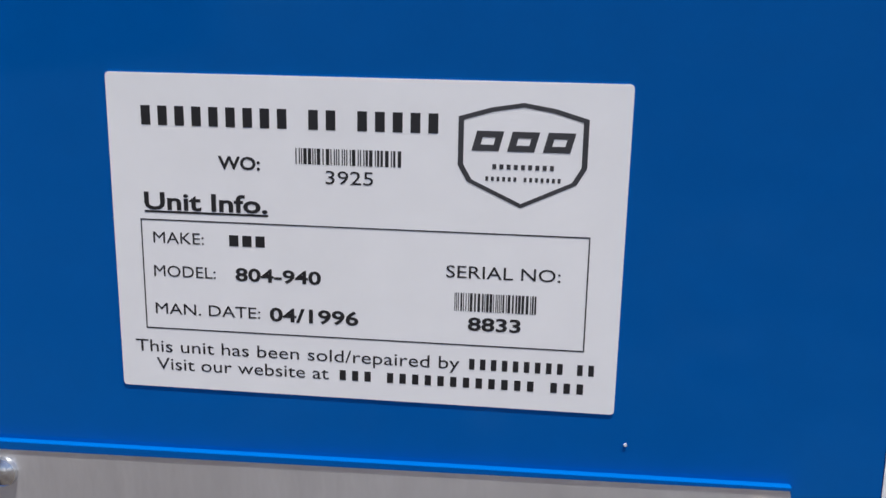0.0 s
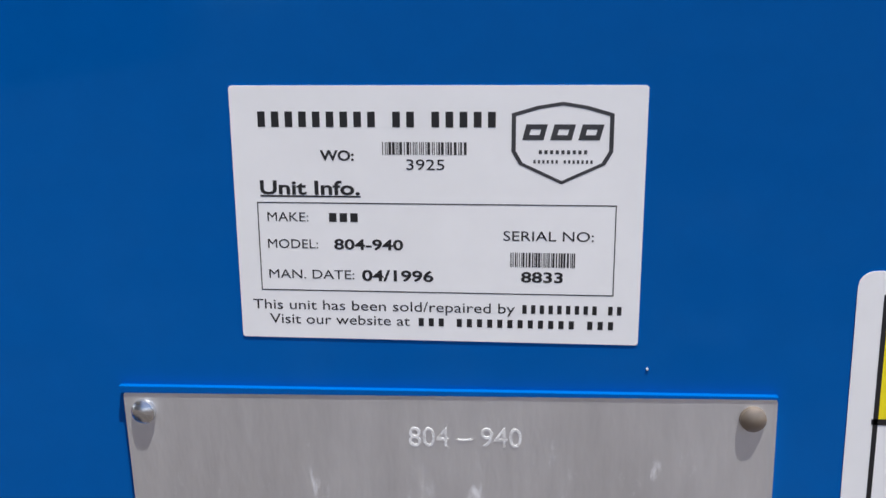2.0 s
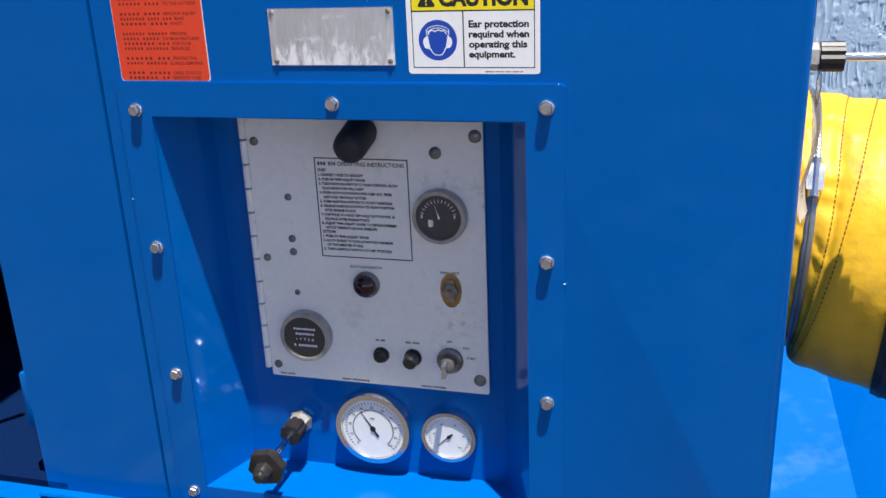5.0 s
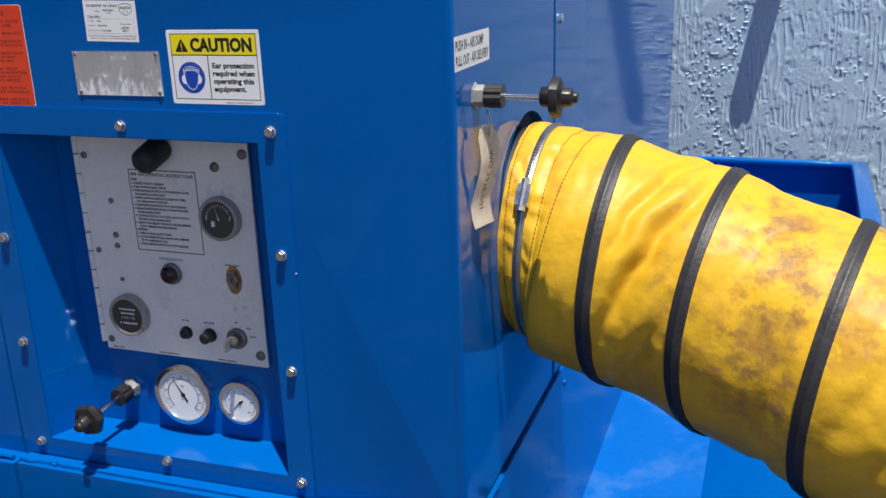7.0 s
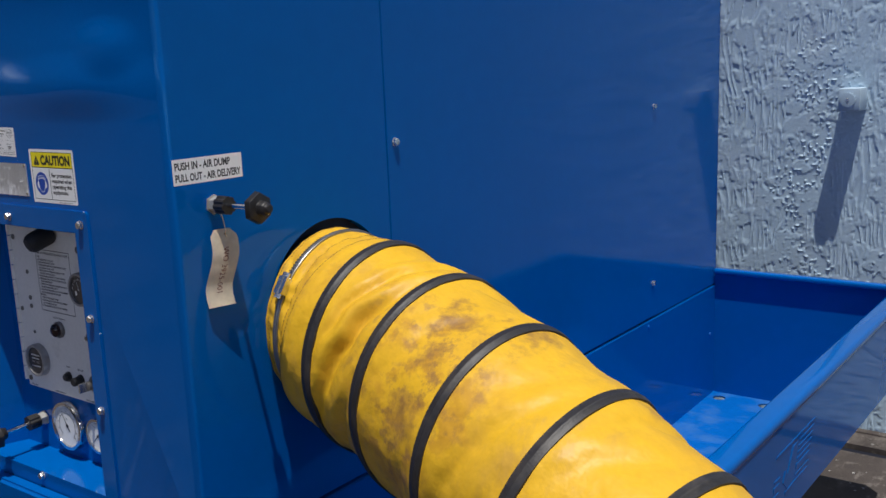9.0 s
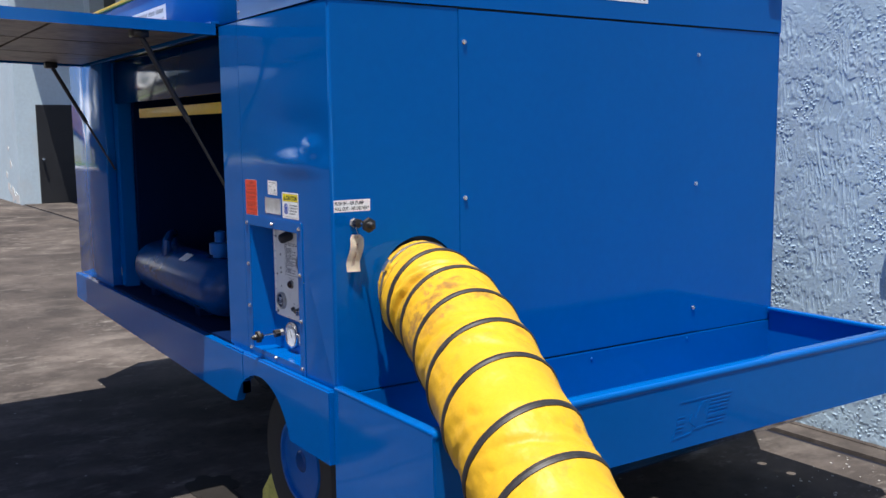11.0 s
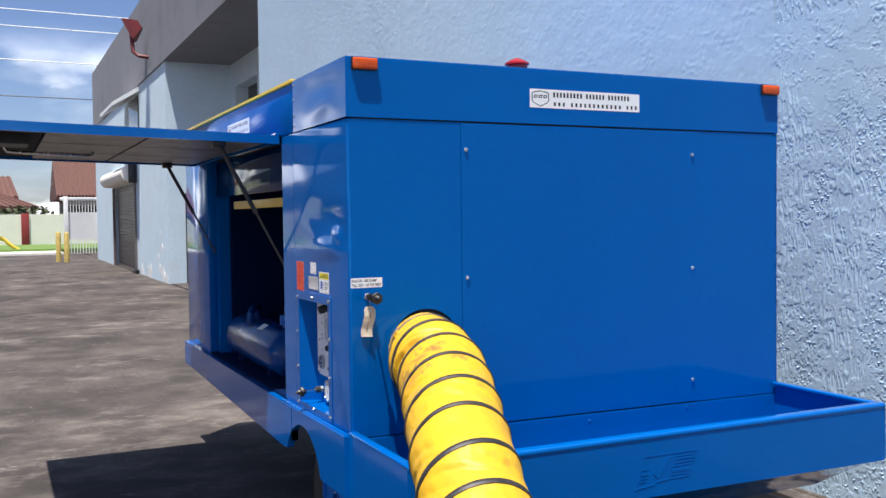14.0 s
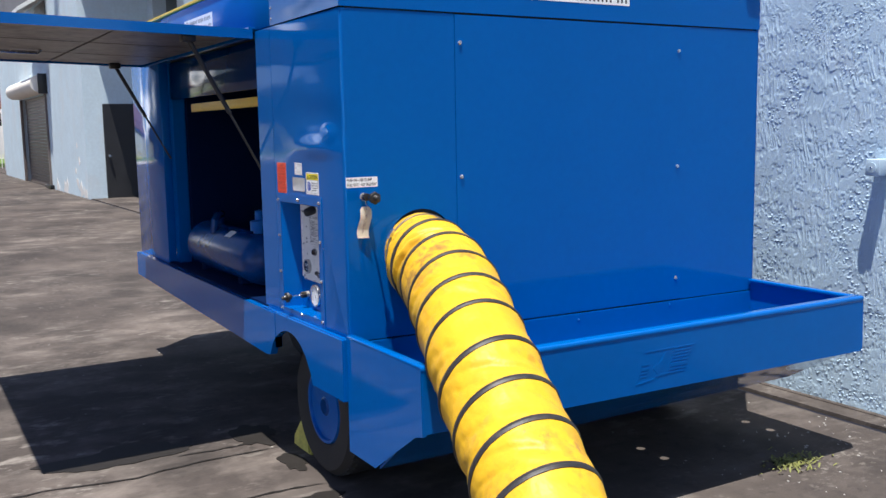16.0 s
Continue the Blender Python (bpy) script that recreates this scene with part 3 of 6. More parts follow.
def bars(bm, counts, x, y, h, width, m, a, fill=0.7):
    """Plain bars for writing that is not spelled out: one a letter, counts gives the letters of each word."""
    total = sum(counts) + 0.8 * (len(counts) - 1)
    step, at = width / total, x
    for c in counts:
        for k in range(c):
            slab(bm, rect(at + step * (1 - fill) / 2, at + step * (1 + fill) / 2, y + h * 0.05, y + h * 0.95), a - 0.00002, a, m)
            at += step
        at += 0.8 * step


def barcode(bm, x0, x1, y0, y1, m, a, seed):
    rnd, x = random.Random(seed), x0
    unit = (x1 - x0) / 95
    while x < x1 - unit:
        w = unit * rnd.choice((1, 1, 2, 3))
        slab(bm, rect(x, min(x + w, x1), y0, y1), a - 0.00002, a, m)
        x += w + unit * rnd.choice((1, 1, 2))


def mark(parent, mat, name, make, *args, **more):
    """A print or piece of its own on a sticker: make is words, bars, barcode, outline or slab."""
    bm = B()
    make(bm, *args, **more)
    ob = part(name, bm, mat, parent)
    return ob if make in (words, slab, outline) else tagged(ob, kind="stuff")


def hexbolt(parent, at, way, r=0.0066, name="bolt", mat=None):
    """A hexagon head on its washer."""
    bm = B()
    d = Vector(way)
    lathe(bm, at, d, [(0, r * 1.12), (0.0012, r * 1.12), (0.0016, r * 1.0)], 20)
    lathe(bm, Vector(at) + d * 0.0014, d, [(0, r * 1.0), (0.0045, r * 1.0), (0.0058, r * 0.86), (0.0058, 0.0)], 6, 0.3 + at[0] * 40)
    return part(name, bm, mat or zinc, parent)


def screw(parent, at, way, r, mat, name="screw"):
    """A round head with a slot."""
    bm = B()
    lathe(bm, at, way, [(0, r), (r * 0.3, r * 0.95), (r * 0.55, r * 0.6), (r * 0.62, 0)], 16)
    return part(name, bm, mat, parent)


# ---- the yard and the building ----
def grid_floor(bm, xs, ys, z):
    vs = [[bm.verts.new((x, y, z)) for x in xs] for y in ys]
    for j in range(len(ys) - 1):
        for i in range(len(xs) - 1):
            bm.faces.new((vs[j][i], vs[j][i + 1], vs[j + 1][i + 1], vs[j + 1][i]))


JOINT = 2.645      # the groove in the paving, along the wall
bm = B()
grid_floor(bm, [-900, -60, -20, -6, 0, 3, 8, 60, 900], [-900, -60, -8, -2, 0, 1.5, JOINT - 0.024], 0.0)
grid_floor(bm, [-900, -60, -20, -6, 0, 3, 8, 60, 900], [JOINT + 0.024, 3.2, 12, 60, 900], 0.012)
for y0, z0, y1, z1 in ((JOINT - 0.024, 0.0, JOINT - 0.021, -0.05), (JOINT - 0.021, -0.05, JOINT + 0.021, -0.05), (JOINT + 0.021, -0.05, JOINT + 0.024, 0.012)):
    bm.faces.new([bm.verts.new(p) for p in ((-900, y0, z0), (900, y0, z0), (900, y1, z1), (-900, y1, z1))])
solid("ground", bm, ground_mat, "weathered dark asphalt yard with pale worn streaks", "ground", kind="structure")

bm = B()
box(bm, -60.0, 60.0, JOINT - 0.0208, JOINT + 0.0208, -0.049, -0.008)
solid("expansion_joint", bm, seam_dark, "black tar-filled joint in the paving", "joint", kind="structure")

WALL = 2.82


def plaster(x0, x1, z0, z1, step, high=0.0034):
    """A plastered face: flat trowelled patches, combed scratches and scraps, as real relief."""
    nx, nz = int((x1 - x0) / step), int((z1 - z0) / step)
    bm, rows = B(), []
    for j in range(nz + 1):
        row = []
        for i in range(nx + 1):
            x, z = x0 + (x1 - x0) * i / nx, z0 + (z1 - z0) * j / nz
            patch = noise.noise(Vector((x * 3.4, 9.0, z * 2.8))) + 0.5 * noise.noise(Vector((x * 9, 2.0, z * 8)))
            up = min(1.0, max(0.0, (z - 1.98 + 0.25 * noise.noise(Vector((x * 2.2, 41.0, z * 2.2)))) * 4))
            patch -= 0.75 * up                                             # the upper wall is hardly combed
            rag = 0.32 * noise.noise(Vector((x * 55, 4.0, z * 48))) + 0.2 * noise.noise(Vector((x * 120, 14.0, z * 105)))
            skim = noise.noise(Vector((x * 8, 31.0, z * 9.5))) + 0.55 * noise.noise(Vector((x * 21, 22.0, z * 20))) + rag
            h = 0.5 * min(1.0, max(0.0, skim * 9 + 0.1))                   # flat skim coat with a ragged edge
            if patch > -0.4:                                               # thin combed ridges
                xs = x + 0.05 * noise.noise(Vector((x * 2.3, 5.0, z * 3.3))) + 0.006 * noise.noise(Vector((x * 14, 3.1, z * 12)))
                comb = 1.25 - abs(noise.noise(Vector((xs * 58, 0.0, z * 7.0)))) * 6.0
                h = max(h, min(1.0, max(0.0, comb)) * min(1.0, (patch + 0.4) * 4) * (0.8 + 0.9 * rag))
            if patch < -0.05:                                                 # small torn crumbs
                size = 1 - 0.45 * up
                crumb = noise.noise(Vector((x * 105 * size, 7.0, z * 92 * size))) + 0.4 * noise.noise(Vector((x * 38 * size, 17.0, z * 38 * size))) + up * (0.7 * noise.noise(Vector((x * 6, 27.0, z * 7))) - 0.05)
                h = max(h * (1 - 0.5 * up), min(1.15, max(0.0, crumb - 0.3) * 5) * min(1.0, (-0.05 - patch) * 4) * (1 - 0.55 * up))
            row.append(bm.verts.new((x, WALL - high * h, z)))
        rows.append(row)
    for a, b in zip(rows, rows[1:]):
        for i in range(nx):
            bm.faces.new((a[i], a[i + 1], b[i + 1], b[i]))
    return bm


wall_main = empty("wall_north", (-3, WALL, 0), "long pale blue building wall of rough trowelled stucco", "wall", kind="structure")
part("plaster", plaster(-0.6, 1.0, 0.012, 2.65, 0.0041, 0.0039), stucco_mat, wall_main, "near stretch of rough stucco")
part("plaster", plaster(-6.0, -0.6, 1.7, 4.6, 0.0105, 0.004), stucco_mat, wall_main, "upper stretch of rough stucco")
bm = B()
box(bm, -12.0, 14.0, WALL + 0.004, WALL + 0.3, 0.012, 8.2)
part("masonry", bm, stucco_far, wall_main)
bm = B()
box(bm, -12.0, 14.0, WALL - 0.03, WALL + 0.25, -0.02, 0.02, 0.006)
part("footing", bm, ground_mat, wall_main, "grey concrete footing along the ground")

FACE = 2.6         # front of the far wing
wing = empty("building_wing", (-29, 4, 0), "pale blue two-storey wing with a grey overhanging parapet", "building", kind="structure")
bm = B()
box(bm, -25.6, -20.0, FACE, 4.4, 0, 5.45)
part("pier", bm, far_blue, wing)
bm = B()
box(bm, -37.6, -31.3, FACE, 4.4, 0, 5.45)
box(bm, -31.3, -25.6, FACE, 4.4, 2.72, 5.45)
box(bm, -31.3, -25.6, FACE + 0.5, 4.4, 0, 2.72)
part("front_wall", bm, far_blue, wing)
bm = B()
for x0, x1, z0, z1 in ((-20.0, -19.5, 0, 5.45), (-17.4, -11.7, 0, 5.45), (-19.5, -17.4, 0, 3.6), (-19.5, -17.4, 4.85, 5.45)):
    box(bm, x0, x1, 4.2, 4.6, z0, z1)
part("recess_wall", bm, far_blue, wing)
bm = B()
box(bm, -37.7, -12.0, FACE - 0.05, 9.0, 5.45, 7.68)
part("parapet", bm, parapet_paint, wing, "grey painted overhanging parapet")
bm = B()
slats = 27
for k in range(slats):
    z = 2.72 * k / slats
    box(bm, -31.3, -25.6, FACE + 0.12 + 0.01 * (k % 2), FACE + 0.16, z + 0.006, z + 2.72 / slats - 0.006)
shutter = part("roller_shutter", bm, shutter_mat, wing, "closed brown roller shutter")
bm = B()
rod(bm, (-31.5, FACE - 0.2, 2.98), (-25.4, FACE - 0.2, 2.98), 0.24, 20)
box(bm, -31.5, -25.4, FACE - 0.2, FACE, 2.74, 3.22, 0.01)
housing = part("shutter_housing", bm, cream, wing, "pale round roller housing with a dark end plate")
bm = B()
box(bm, -25.4, -25.32, FACE - 0.24, FACE, 2.7, 3.26, 0.01)
part("end_plate", bm, black_plastic, housing)
bm = B()
box(bm, -31.3, -31.2, FACE - 0.06, FACE + 0.02, 0.0, 2.72)
part("guide_rail", bm, shutter_mat, shutter)
bm = B()
box(bm, -25.68, -25.58, FACE - 0.06, FACE + 0.02, 0.0, 2.72)
part("guide_rail", bm, shutter_mat, shutter)
bm = B()
slab(bm, [(FACE, 5.44), (FACE - 0.75, 4.95), (FACE - 0.75, 4.85), (FACE, 5.3)], -27.8, -24.4, Matrix(((0, 0, 1, 0), (1, 0, 0, 0), (0, 1, 0, 0), (0, 0, 0, 1))))
part("awning", bm, white_paint, wing, "white sheet-metal window awning")
bm = B()
box(bm, -26.7, -24.7, FACE - 0.02, FACE + 0.05, 3.9, 5.2)
part("window", bm, glass_dark, wing)
bm = B()
box(bm, -19.5, -17.4, 4.52, 4.57, 3.6, 4.85)
part("window", bm, glass_dark, wing)
bm = B()
box(bm, -20.0, -19.94, 3.02, 3.85, 0.0, 2.24)
bm2 = part("door", bm, door_mat, wing, "closed charcoal steel door")
bm = B()
rod(bm, (-19.94, 3.1, 1.02), (-19.85, 3.1, 1.02), 0.03)
part("handle", bm, zinc, bm2)
bm = B()
box(bm, -26.2, -25.2, FACE - 0.12, FACE, 0, 0.12, 0.02)
part("kick_block", bm, black_plastic, wing)

rnd = random.Random(8)
for x, z, r in ((-21.4, 0.35, 0.16), (-21.0, 0.9, 0.1), (-21.2, 1.25, 0.07), (-20.4, 0.1, 0.2), (-20.9, 0.16, 0.22), (-21.6, 0.62, 0.08), (-24.6, 0.08, 0.25), (-23.2, 0.05, 0.3)):
    bm = B()
    slab(bm, [(x + 1.5 * r * rnd.uniform(0.5, 1.2) * math.cos(k * 0.57), max(0.01, z + r * rnd.uniform(0.4, 1.3) * math.sin(k * 0.57))) for k in range(11)], 0.0, 0.004, Matrix(((1, 0, 0, 0), (0, 0, -1, FACE), (0, 1, 0, 0), (0, 0, 0, 1))))
    part("peeled_paint", bm, white_paint, wing, "white patch where the blue paint has peeled")

# red floodlight on the parapet
flood = empty("floodlight", (-22.4, FACE - 0.05, 5.95), "red metal floodlight on a bent arm", "floodlight")
bm = B()
tube(bm, [(-22.2, FACE - 0.05, 5.9), (-22.25, FACE - 0.3, 5.93), (-22.35, FACE - 0.42, 6.05), (-22.4, FACE - 0.45, 6.5)], 0.055, 8)
part("arm", bm, flood_red, flood)
bm = B()
lathe(bm, (-22.5, FACE - 0.2, 6.8), (-0.2, -0.8, -0.45), [(0, 0.14), (0.08, 0.22), (0.3, 0.4), (0.36, 0.42), (0.36, 0.36)], 4, 0.78)
head = part("head", bm, flood_red, flood)
bm = B()
lathe(bm, Vector((-22.5, FACE - 0.2, 6.8)) + Vector((-0.2, -0.8, -0.45)).normalized() * 0.33, (-0.2, -0.8, -0.45), [(0, 0.36), (0.01, 0.36)], 4, 0.78)
part("lens", bm, far_wall, head)

# conduit box on the near wall
bx = empty("junction_box", (0.3, WALL, 1.24), "small pale blue conduit box on the stucco wall", "conduit box")
bm = B()
box(bm, 0.254, 0.331, WALL - 0.1, WALL + 0.004, 1.243, 1.325, 0.006)
body = part("body", bm, light_metal, bx)
bm = B()
lathe(bm, (0.289, WALL - 0.1, 1.284), (0, -1, 0), [(0, 0.026), (0.004, 0.026), (0.005, 0.016)], 18)
part("cover", bm, light_metal, body)
bm = B()
lathe(bm, (0.289, WALL - 0.105, 1.284), (0, -1, 0), [(0, 0.006), (0.002, 0.005)], 10)
part("screw", bm, zinc, body)

# unseen plain wall, added to give the glossy side sheet something dark to mirror
bm = B()
box(bm, -42.0, -10.0, -24.0, -22.0, 0.0, 11.5)
box(bm, -85.0, -42.0, -24.0, -22.0, 0.0, 4.6)
solid("wall_south", bm, grey_trim, "tall plain grey building wall across the yard", "wall", kind="structure")

# ---- far end of the yard ----
bm = B()
box(bm, -47.5, -44.5, -60, 1.7, 0.0, 0.1)
solid("kerb_strip", bm, cream, "pale concrete pavement strip at the yard's end", "pavement", kind="structure")
bm = B()
box(bm, -58.4, -47.5, -60, 12, 0.0, 0.2)
solid("lawn", bm, lawn_mat, "narrow lawn before the boundary wall", "lawn", kind="structure")
bound = empty("boundary_wall", (-58.4, -20, 0), "cream boundary wall with dull red pillars", "wall", kind="structure")
bm = B()
box(bm, -58.6, -58.4, -60, 14, 0, 2.05)
part("wall", bm, cream, bound)
for k in range(10):
    bm = B()
    y = 0.42 - 6.0 * k
    box(bm, -58.75, -58.3, y - 0.22, y + 0.22, 0, 2.1, 0.02)
    part("pillar", bm, red_paint, bound)
gate = empty("gate", (-43, 2.5, 0), "white iron gate with upright bars beside the building", "gate")
for y in (1.75, 3.2):
    bm = B()
    box(bm, -43.1, -42.9, y - 0.1, y + 0.1, 0, 2.75, 0.02)
    part("post", bm, white_paint, gate)
bm = B()
box(bm, -43.02, -42.98, 1.85, 3.1, 0.75, 2.0)
part("panel", bm, white_paint, gate)
bm = B()
box(bm, -43.05, -42.95, 1.5, 3.4, 2.55, 2.7, 0.02)
part("rail", bm, white_paint, gate)
for k in range(9):
    for z0, z1 in ((0.1, 0.75), (2.0, 2.55)):
        bm = B()
        rod(bm, (-43, 1.95 + 0.13 * k, z0), (-43, 1.95 + 0.13 * k, z1), 0.022, 6)
        part("bar", bm, white_paint, gate)
for i, (x, y) in enumerate(((-36.0, 1.0), (-35.2, 1.25))):
    bm = B()
    lathe(bm, (x, y, 0), (0, 0, 1), [(0, 0.1), (1.1, 0.1), (1.16, 0.075), (1.18, 0)], 14)
    solid("bollard", bm, faded_yellow, "yellow painted steel bollard on asphalt", "bollard", group="bollards by the gate")


def house(x, y0, y1, z0, z1, depth, label, hip):
    h = empty("house", (x, (y0 + y1) / 2, 0), label, "house")
    bm = B()
    box(bm, x - depth, x, y0 + 0.6, y1 - 0.6, 0, z0)
    part("wall", bm, far_wall, h)
    bm = B()
    lo = [(x + 0.8, y0), (x + 0.8, y1), (x - depth - 0.8, y1), (x - depth - 0.8, y0)]
    up = [(x - depth * 0.45, y0 + (y1 - y0) * hip), (x - depth * 0.45, y1 - (y1 - y0) * hip)]
    v = [bm.verts.new((a, b, z0)) for a, b in lo] + [bm.verts.new((a, b, z1)) for a, b in up] + [bm.verts.new((a, b, z0 - 0.25)) for a, b in lo]
    for q in ((0, 1, 5, 4), (1, 2, 5), (2, 3, 4, 5), (3, 0, 4), (6, 7, 1, 0), (7, 8, 2, 1), (8, 9, 3, 2), (9, 6, 0, 3), (9, 8, 7, 6)):
        bm.faces.new([v[i] for i in q])
    roof = part("roof", bm, roof_tile, h, "terracotta tile roof")
    for k in range(22):
        t = (k + 0.5) / 22
        y = y0 + (y1 - y0) * t
        yt = y0 + (y1 - y0) * (hip + (1 - 2 * hip) * t)
        bm = B()
        rod(bm, (x + 0.8, y, z0 + 0.02), (x - depth * 0.45, yt, z1 + 0.02), 0.07, 6)
        part("roof_tile", bm, roof_tile, roof)
    for k in range(3):
        yw = y0 + (y1 - y0) * (0.25 + 0.25 * k)
        bm = B()
        box(bm, x, x + 0.03, yw - 0.6, yw + 0.6, z0 * 0.45, z0 * 0.8)
        part("window", bm, glass_dark, h)


house(-66, 2.6, 7.6, 3.35, 6.0, 7, "two-storey house with a steep terracotta roof", 0.0)
house(-66, -9.5, 1.5, 2.65, 4.0, 9, "low sand-coloured house with a terracotta hip roof", 0.3)
house(-78, -9.0, 0.5, 3.6, 5.4, 9, "sand-coloured house with a terracotta roof", 0.05)


def shrub(at, size, seed):
    rnd = random.Random(seed)
    s = empty("shrub", at, "small dark green shrub behind the wall", "shrub")
    bm = B()
    for k in range(5):
        a = rnd.uniform(0, 6.28)
        tube(bm, [at, Vector(at) + Vector((0.2 * math.cos(a), 0.2 * math.sin(a), size * 0.5)), Vector(at) + Vector((0.5 * math.cos(a), 0.5 * math.sin(a), size * 0.9))], 0.04, 5)
    part("stem", bm, door_mat, s)
    bm = B()
    for k in range(260):
        p = Vector(at) + Vector((rnd.gauss(0, size * 0.3), rnd.gauss(0, size * 0.35), size * rnd.uniform(0.35, 1.1)))
        d = Vector((rnd.gauss(0, 1), rnd.gauss(0, 1), rnd.gauss(0, 1))).normalized()
        _, u, w = axes(d)
        bm.faces.new([bm.verts.new(p + 0.16 * c) for c in (u, w, -u, -w)])
    part("crown", bm, leaf, s)


shrub((-61, 0.7, 0), 2.3, 4)
shrub((-62, -1.6, 0), 2.2, 5)
# yellow pipe bend on the lawn
pipe = empty("standpipe", (-49, -1.0, 0.2), "low yellow pipe bend standing on the lawn", "standpipe")
bm = B()
tube(bm, [(-49, -1.3, 0.15), (-49, -1.3, 0.5), (-49, -1.15, 0.72), (-49, -0.85, 0.72), (-49, -0.65, 0.5), (-49, -0.4, 0.3), (-49, -0.15, 0.15)], 0.09, 8)
part("pipe", bm, yellow_paint, pipe)
bm = B()
lathe(bm, (-49, -1.0, 0.7), (0, 0, 1), [(0, 0.05), (0.12, 0.05), (0.12, 0.14), (0.16, 0.14), (0.16, 0)], 10)
part("valve_wheel", bm, yellow_paint, pipe)
# overhead wires beyond the yard
for k, z in enumerate((17.3, 16.1, 13.7, 11.1)):
    bm = B()
    tube(bm, [(-70, -40 + 5 * i, z - 0.06 * i + 0.35 * (((5 * i - 40) + 5) / 30) ** 2) for i in range(15)], 0.035, 5)
    solid("overhead_wire", bm, white_paint if k < 3 else door_mat, "thin overhead power line against the sky", "power line", group="overhead power lines")

for y in (-40, 30):
    bm = B()
    lathe(bm, (-70, y, 0), (0, 0, 1), [(0, 0.18), (18.4, 0.12), (18.4, 0)], 10)
    for z in (17.3, 16.1, 13.7, 11.1):
        box(bm, -70.1, -69.9, y - 0.4, y + 0.4, z - 0.9 * (y > 0) + 0.1 , z - 0.9 * (y > 0) + 0.7)
    solid("utility_pole", bm, door_mat, "tall dark utility pole holding power lines", "utility pole", group="utility poles")

# ---- the air-conditioning cart ----
L, W, TOP, BAND, SILL = -3.32, 2.22, 2.192, 1.955, 0.715
cart = empty("air_conditioning_cart", (-1.6, 1.1, 0.0), "blue towed ground air-conditioning cart with an open side hood", "air cart")

# side sheet round the instrument recess
bm = B()
slab(bm, rect(-0.708, 0.0, SILL, BAND - 0.002), -0.012, 0.0, SIDE, [rect(-0.66, -0.245, 0.75, 1.212)])
box(bm, -0.012, 0.0, 0.012, 0.02, SILL, BAND - 0.002)
bmesh.ops.bevel(bm, geom=[e for e in bm.edges if all(abs(v.co.x) < 1e-5 and abs(v.co.y) < 1e-5 for v in e.verts)], offset=0.011, segments=5, affect="EDGES", profile=0.5)
part("side_panel", bm, paint_dented, cart)
bm = B()
slab(bm, rect(-0.89, -0.712, SILL, BAND - 0.002), -0.05, 0.0, SIDE)
part("door_post", bm, paint, cart)
bm = B()
box(bm, L, -2.6, 0.0, 0.05, SILL, BAND - 0.002, 0.004)
part("side_panel", bm, paint, cart)
bm = B()
box(bm, -2.6, -2.52, 0.05, 0.12, SILL, BAND)
part("door_jamb", bm, paint, cart)
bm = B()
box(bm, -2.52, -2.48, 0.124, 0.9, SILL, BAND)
part("side_lining", bm, paint_shaded, cart, "dark lining of the compartment")
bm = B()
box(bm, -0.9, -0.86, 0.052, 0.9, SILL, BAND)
part("door_jamb", bm, paint_shaded, cart)
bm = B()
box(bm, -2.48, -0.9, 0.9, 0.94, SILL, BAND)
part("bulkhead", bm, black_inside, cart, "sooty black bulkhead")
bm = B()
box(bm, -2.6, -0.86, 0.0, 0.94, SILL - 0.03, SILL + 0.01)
part("deck", bm, paint_shaded, cart)
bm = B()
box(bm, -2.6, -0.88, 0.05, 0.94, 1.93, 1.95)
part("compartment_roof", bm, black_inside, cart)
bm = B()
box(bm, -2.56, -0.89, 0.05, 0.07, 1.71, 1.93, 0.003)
part("header", bm, header_shaded, cart)
bm = B()
box(bm, -2.25, -0.905, 0.085, 0.115, 1.632, 1.678, 0.003)
part("guard_rail", bm, yellow_paint, cart, "yellow painted crossbar")
# end sheets
bm = B()
slab(bm, [(0.02, 0.7135), (0.489, 0.708), (0.489, BAND - 0.002), (0.02, BAND - 0.002)], -0.014, 0.0, END, [disc(0.325, 1.05, 0.153, 48)])
part("end_panel", bm, paint, cart)
bm = B()
slab(bm, [(0.491, 0.7095), (1.7236, 0.6955), (1.7236, BAND - 0.004), (0.491, BAND - 0.004)], -0.014, 0.0016, END)
bmesh.ops.bevel(bm, geom=bm.edges[:], offset=0.0008, segments=2, affect="EDGES")
access = part("access_panel", bm, paint, cart)
for y in (0.513, 1.69):
    for z in (0.798, 1.32, 1.844):
        hexbolt(access, (0.0016, y, z), (1, 0, 0), 0.0075)
bm = B()
slab(bm, [(1.7242, 0.6935), (W, 0.688), (W, BAND - 0.002), (1.7242, BAND - 0.002)], -0.014, 0.0, END)
part("end_panel", bm, paint, cart)
bm = B()
slab(bm, [(0.004, 0.29), (W - 0.002, 0.29), (W - 0.002, 0.683), (0.004, 0.7085)], -0.02, 0.005, END)     # its upper edge falls towards the wall
bmesh.ops.bevel(bm, geom=[e for e in bm.edges if min(v.co.z for v in e.verts) > 0.67 and min(v.co.x for v in e.verts) > 0], offset=0.002, segments=2, affect="EDGES")
low = part("lower_end_panel", bm, paint, cart)
for y, z in ((1.108, 0.667), (1.652, 0.674), (0.56, 0.665), (2.16, 0.52)):
    screw(low, (0.005, y, z), (1, 0, 0), 0.006, paint_dull)
# top band
bm = B()
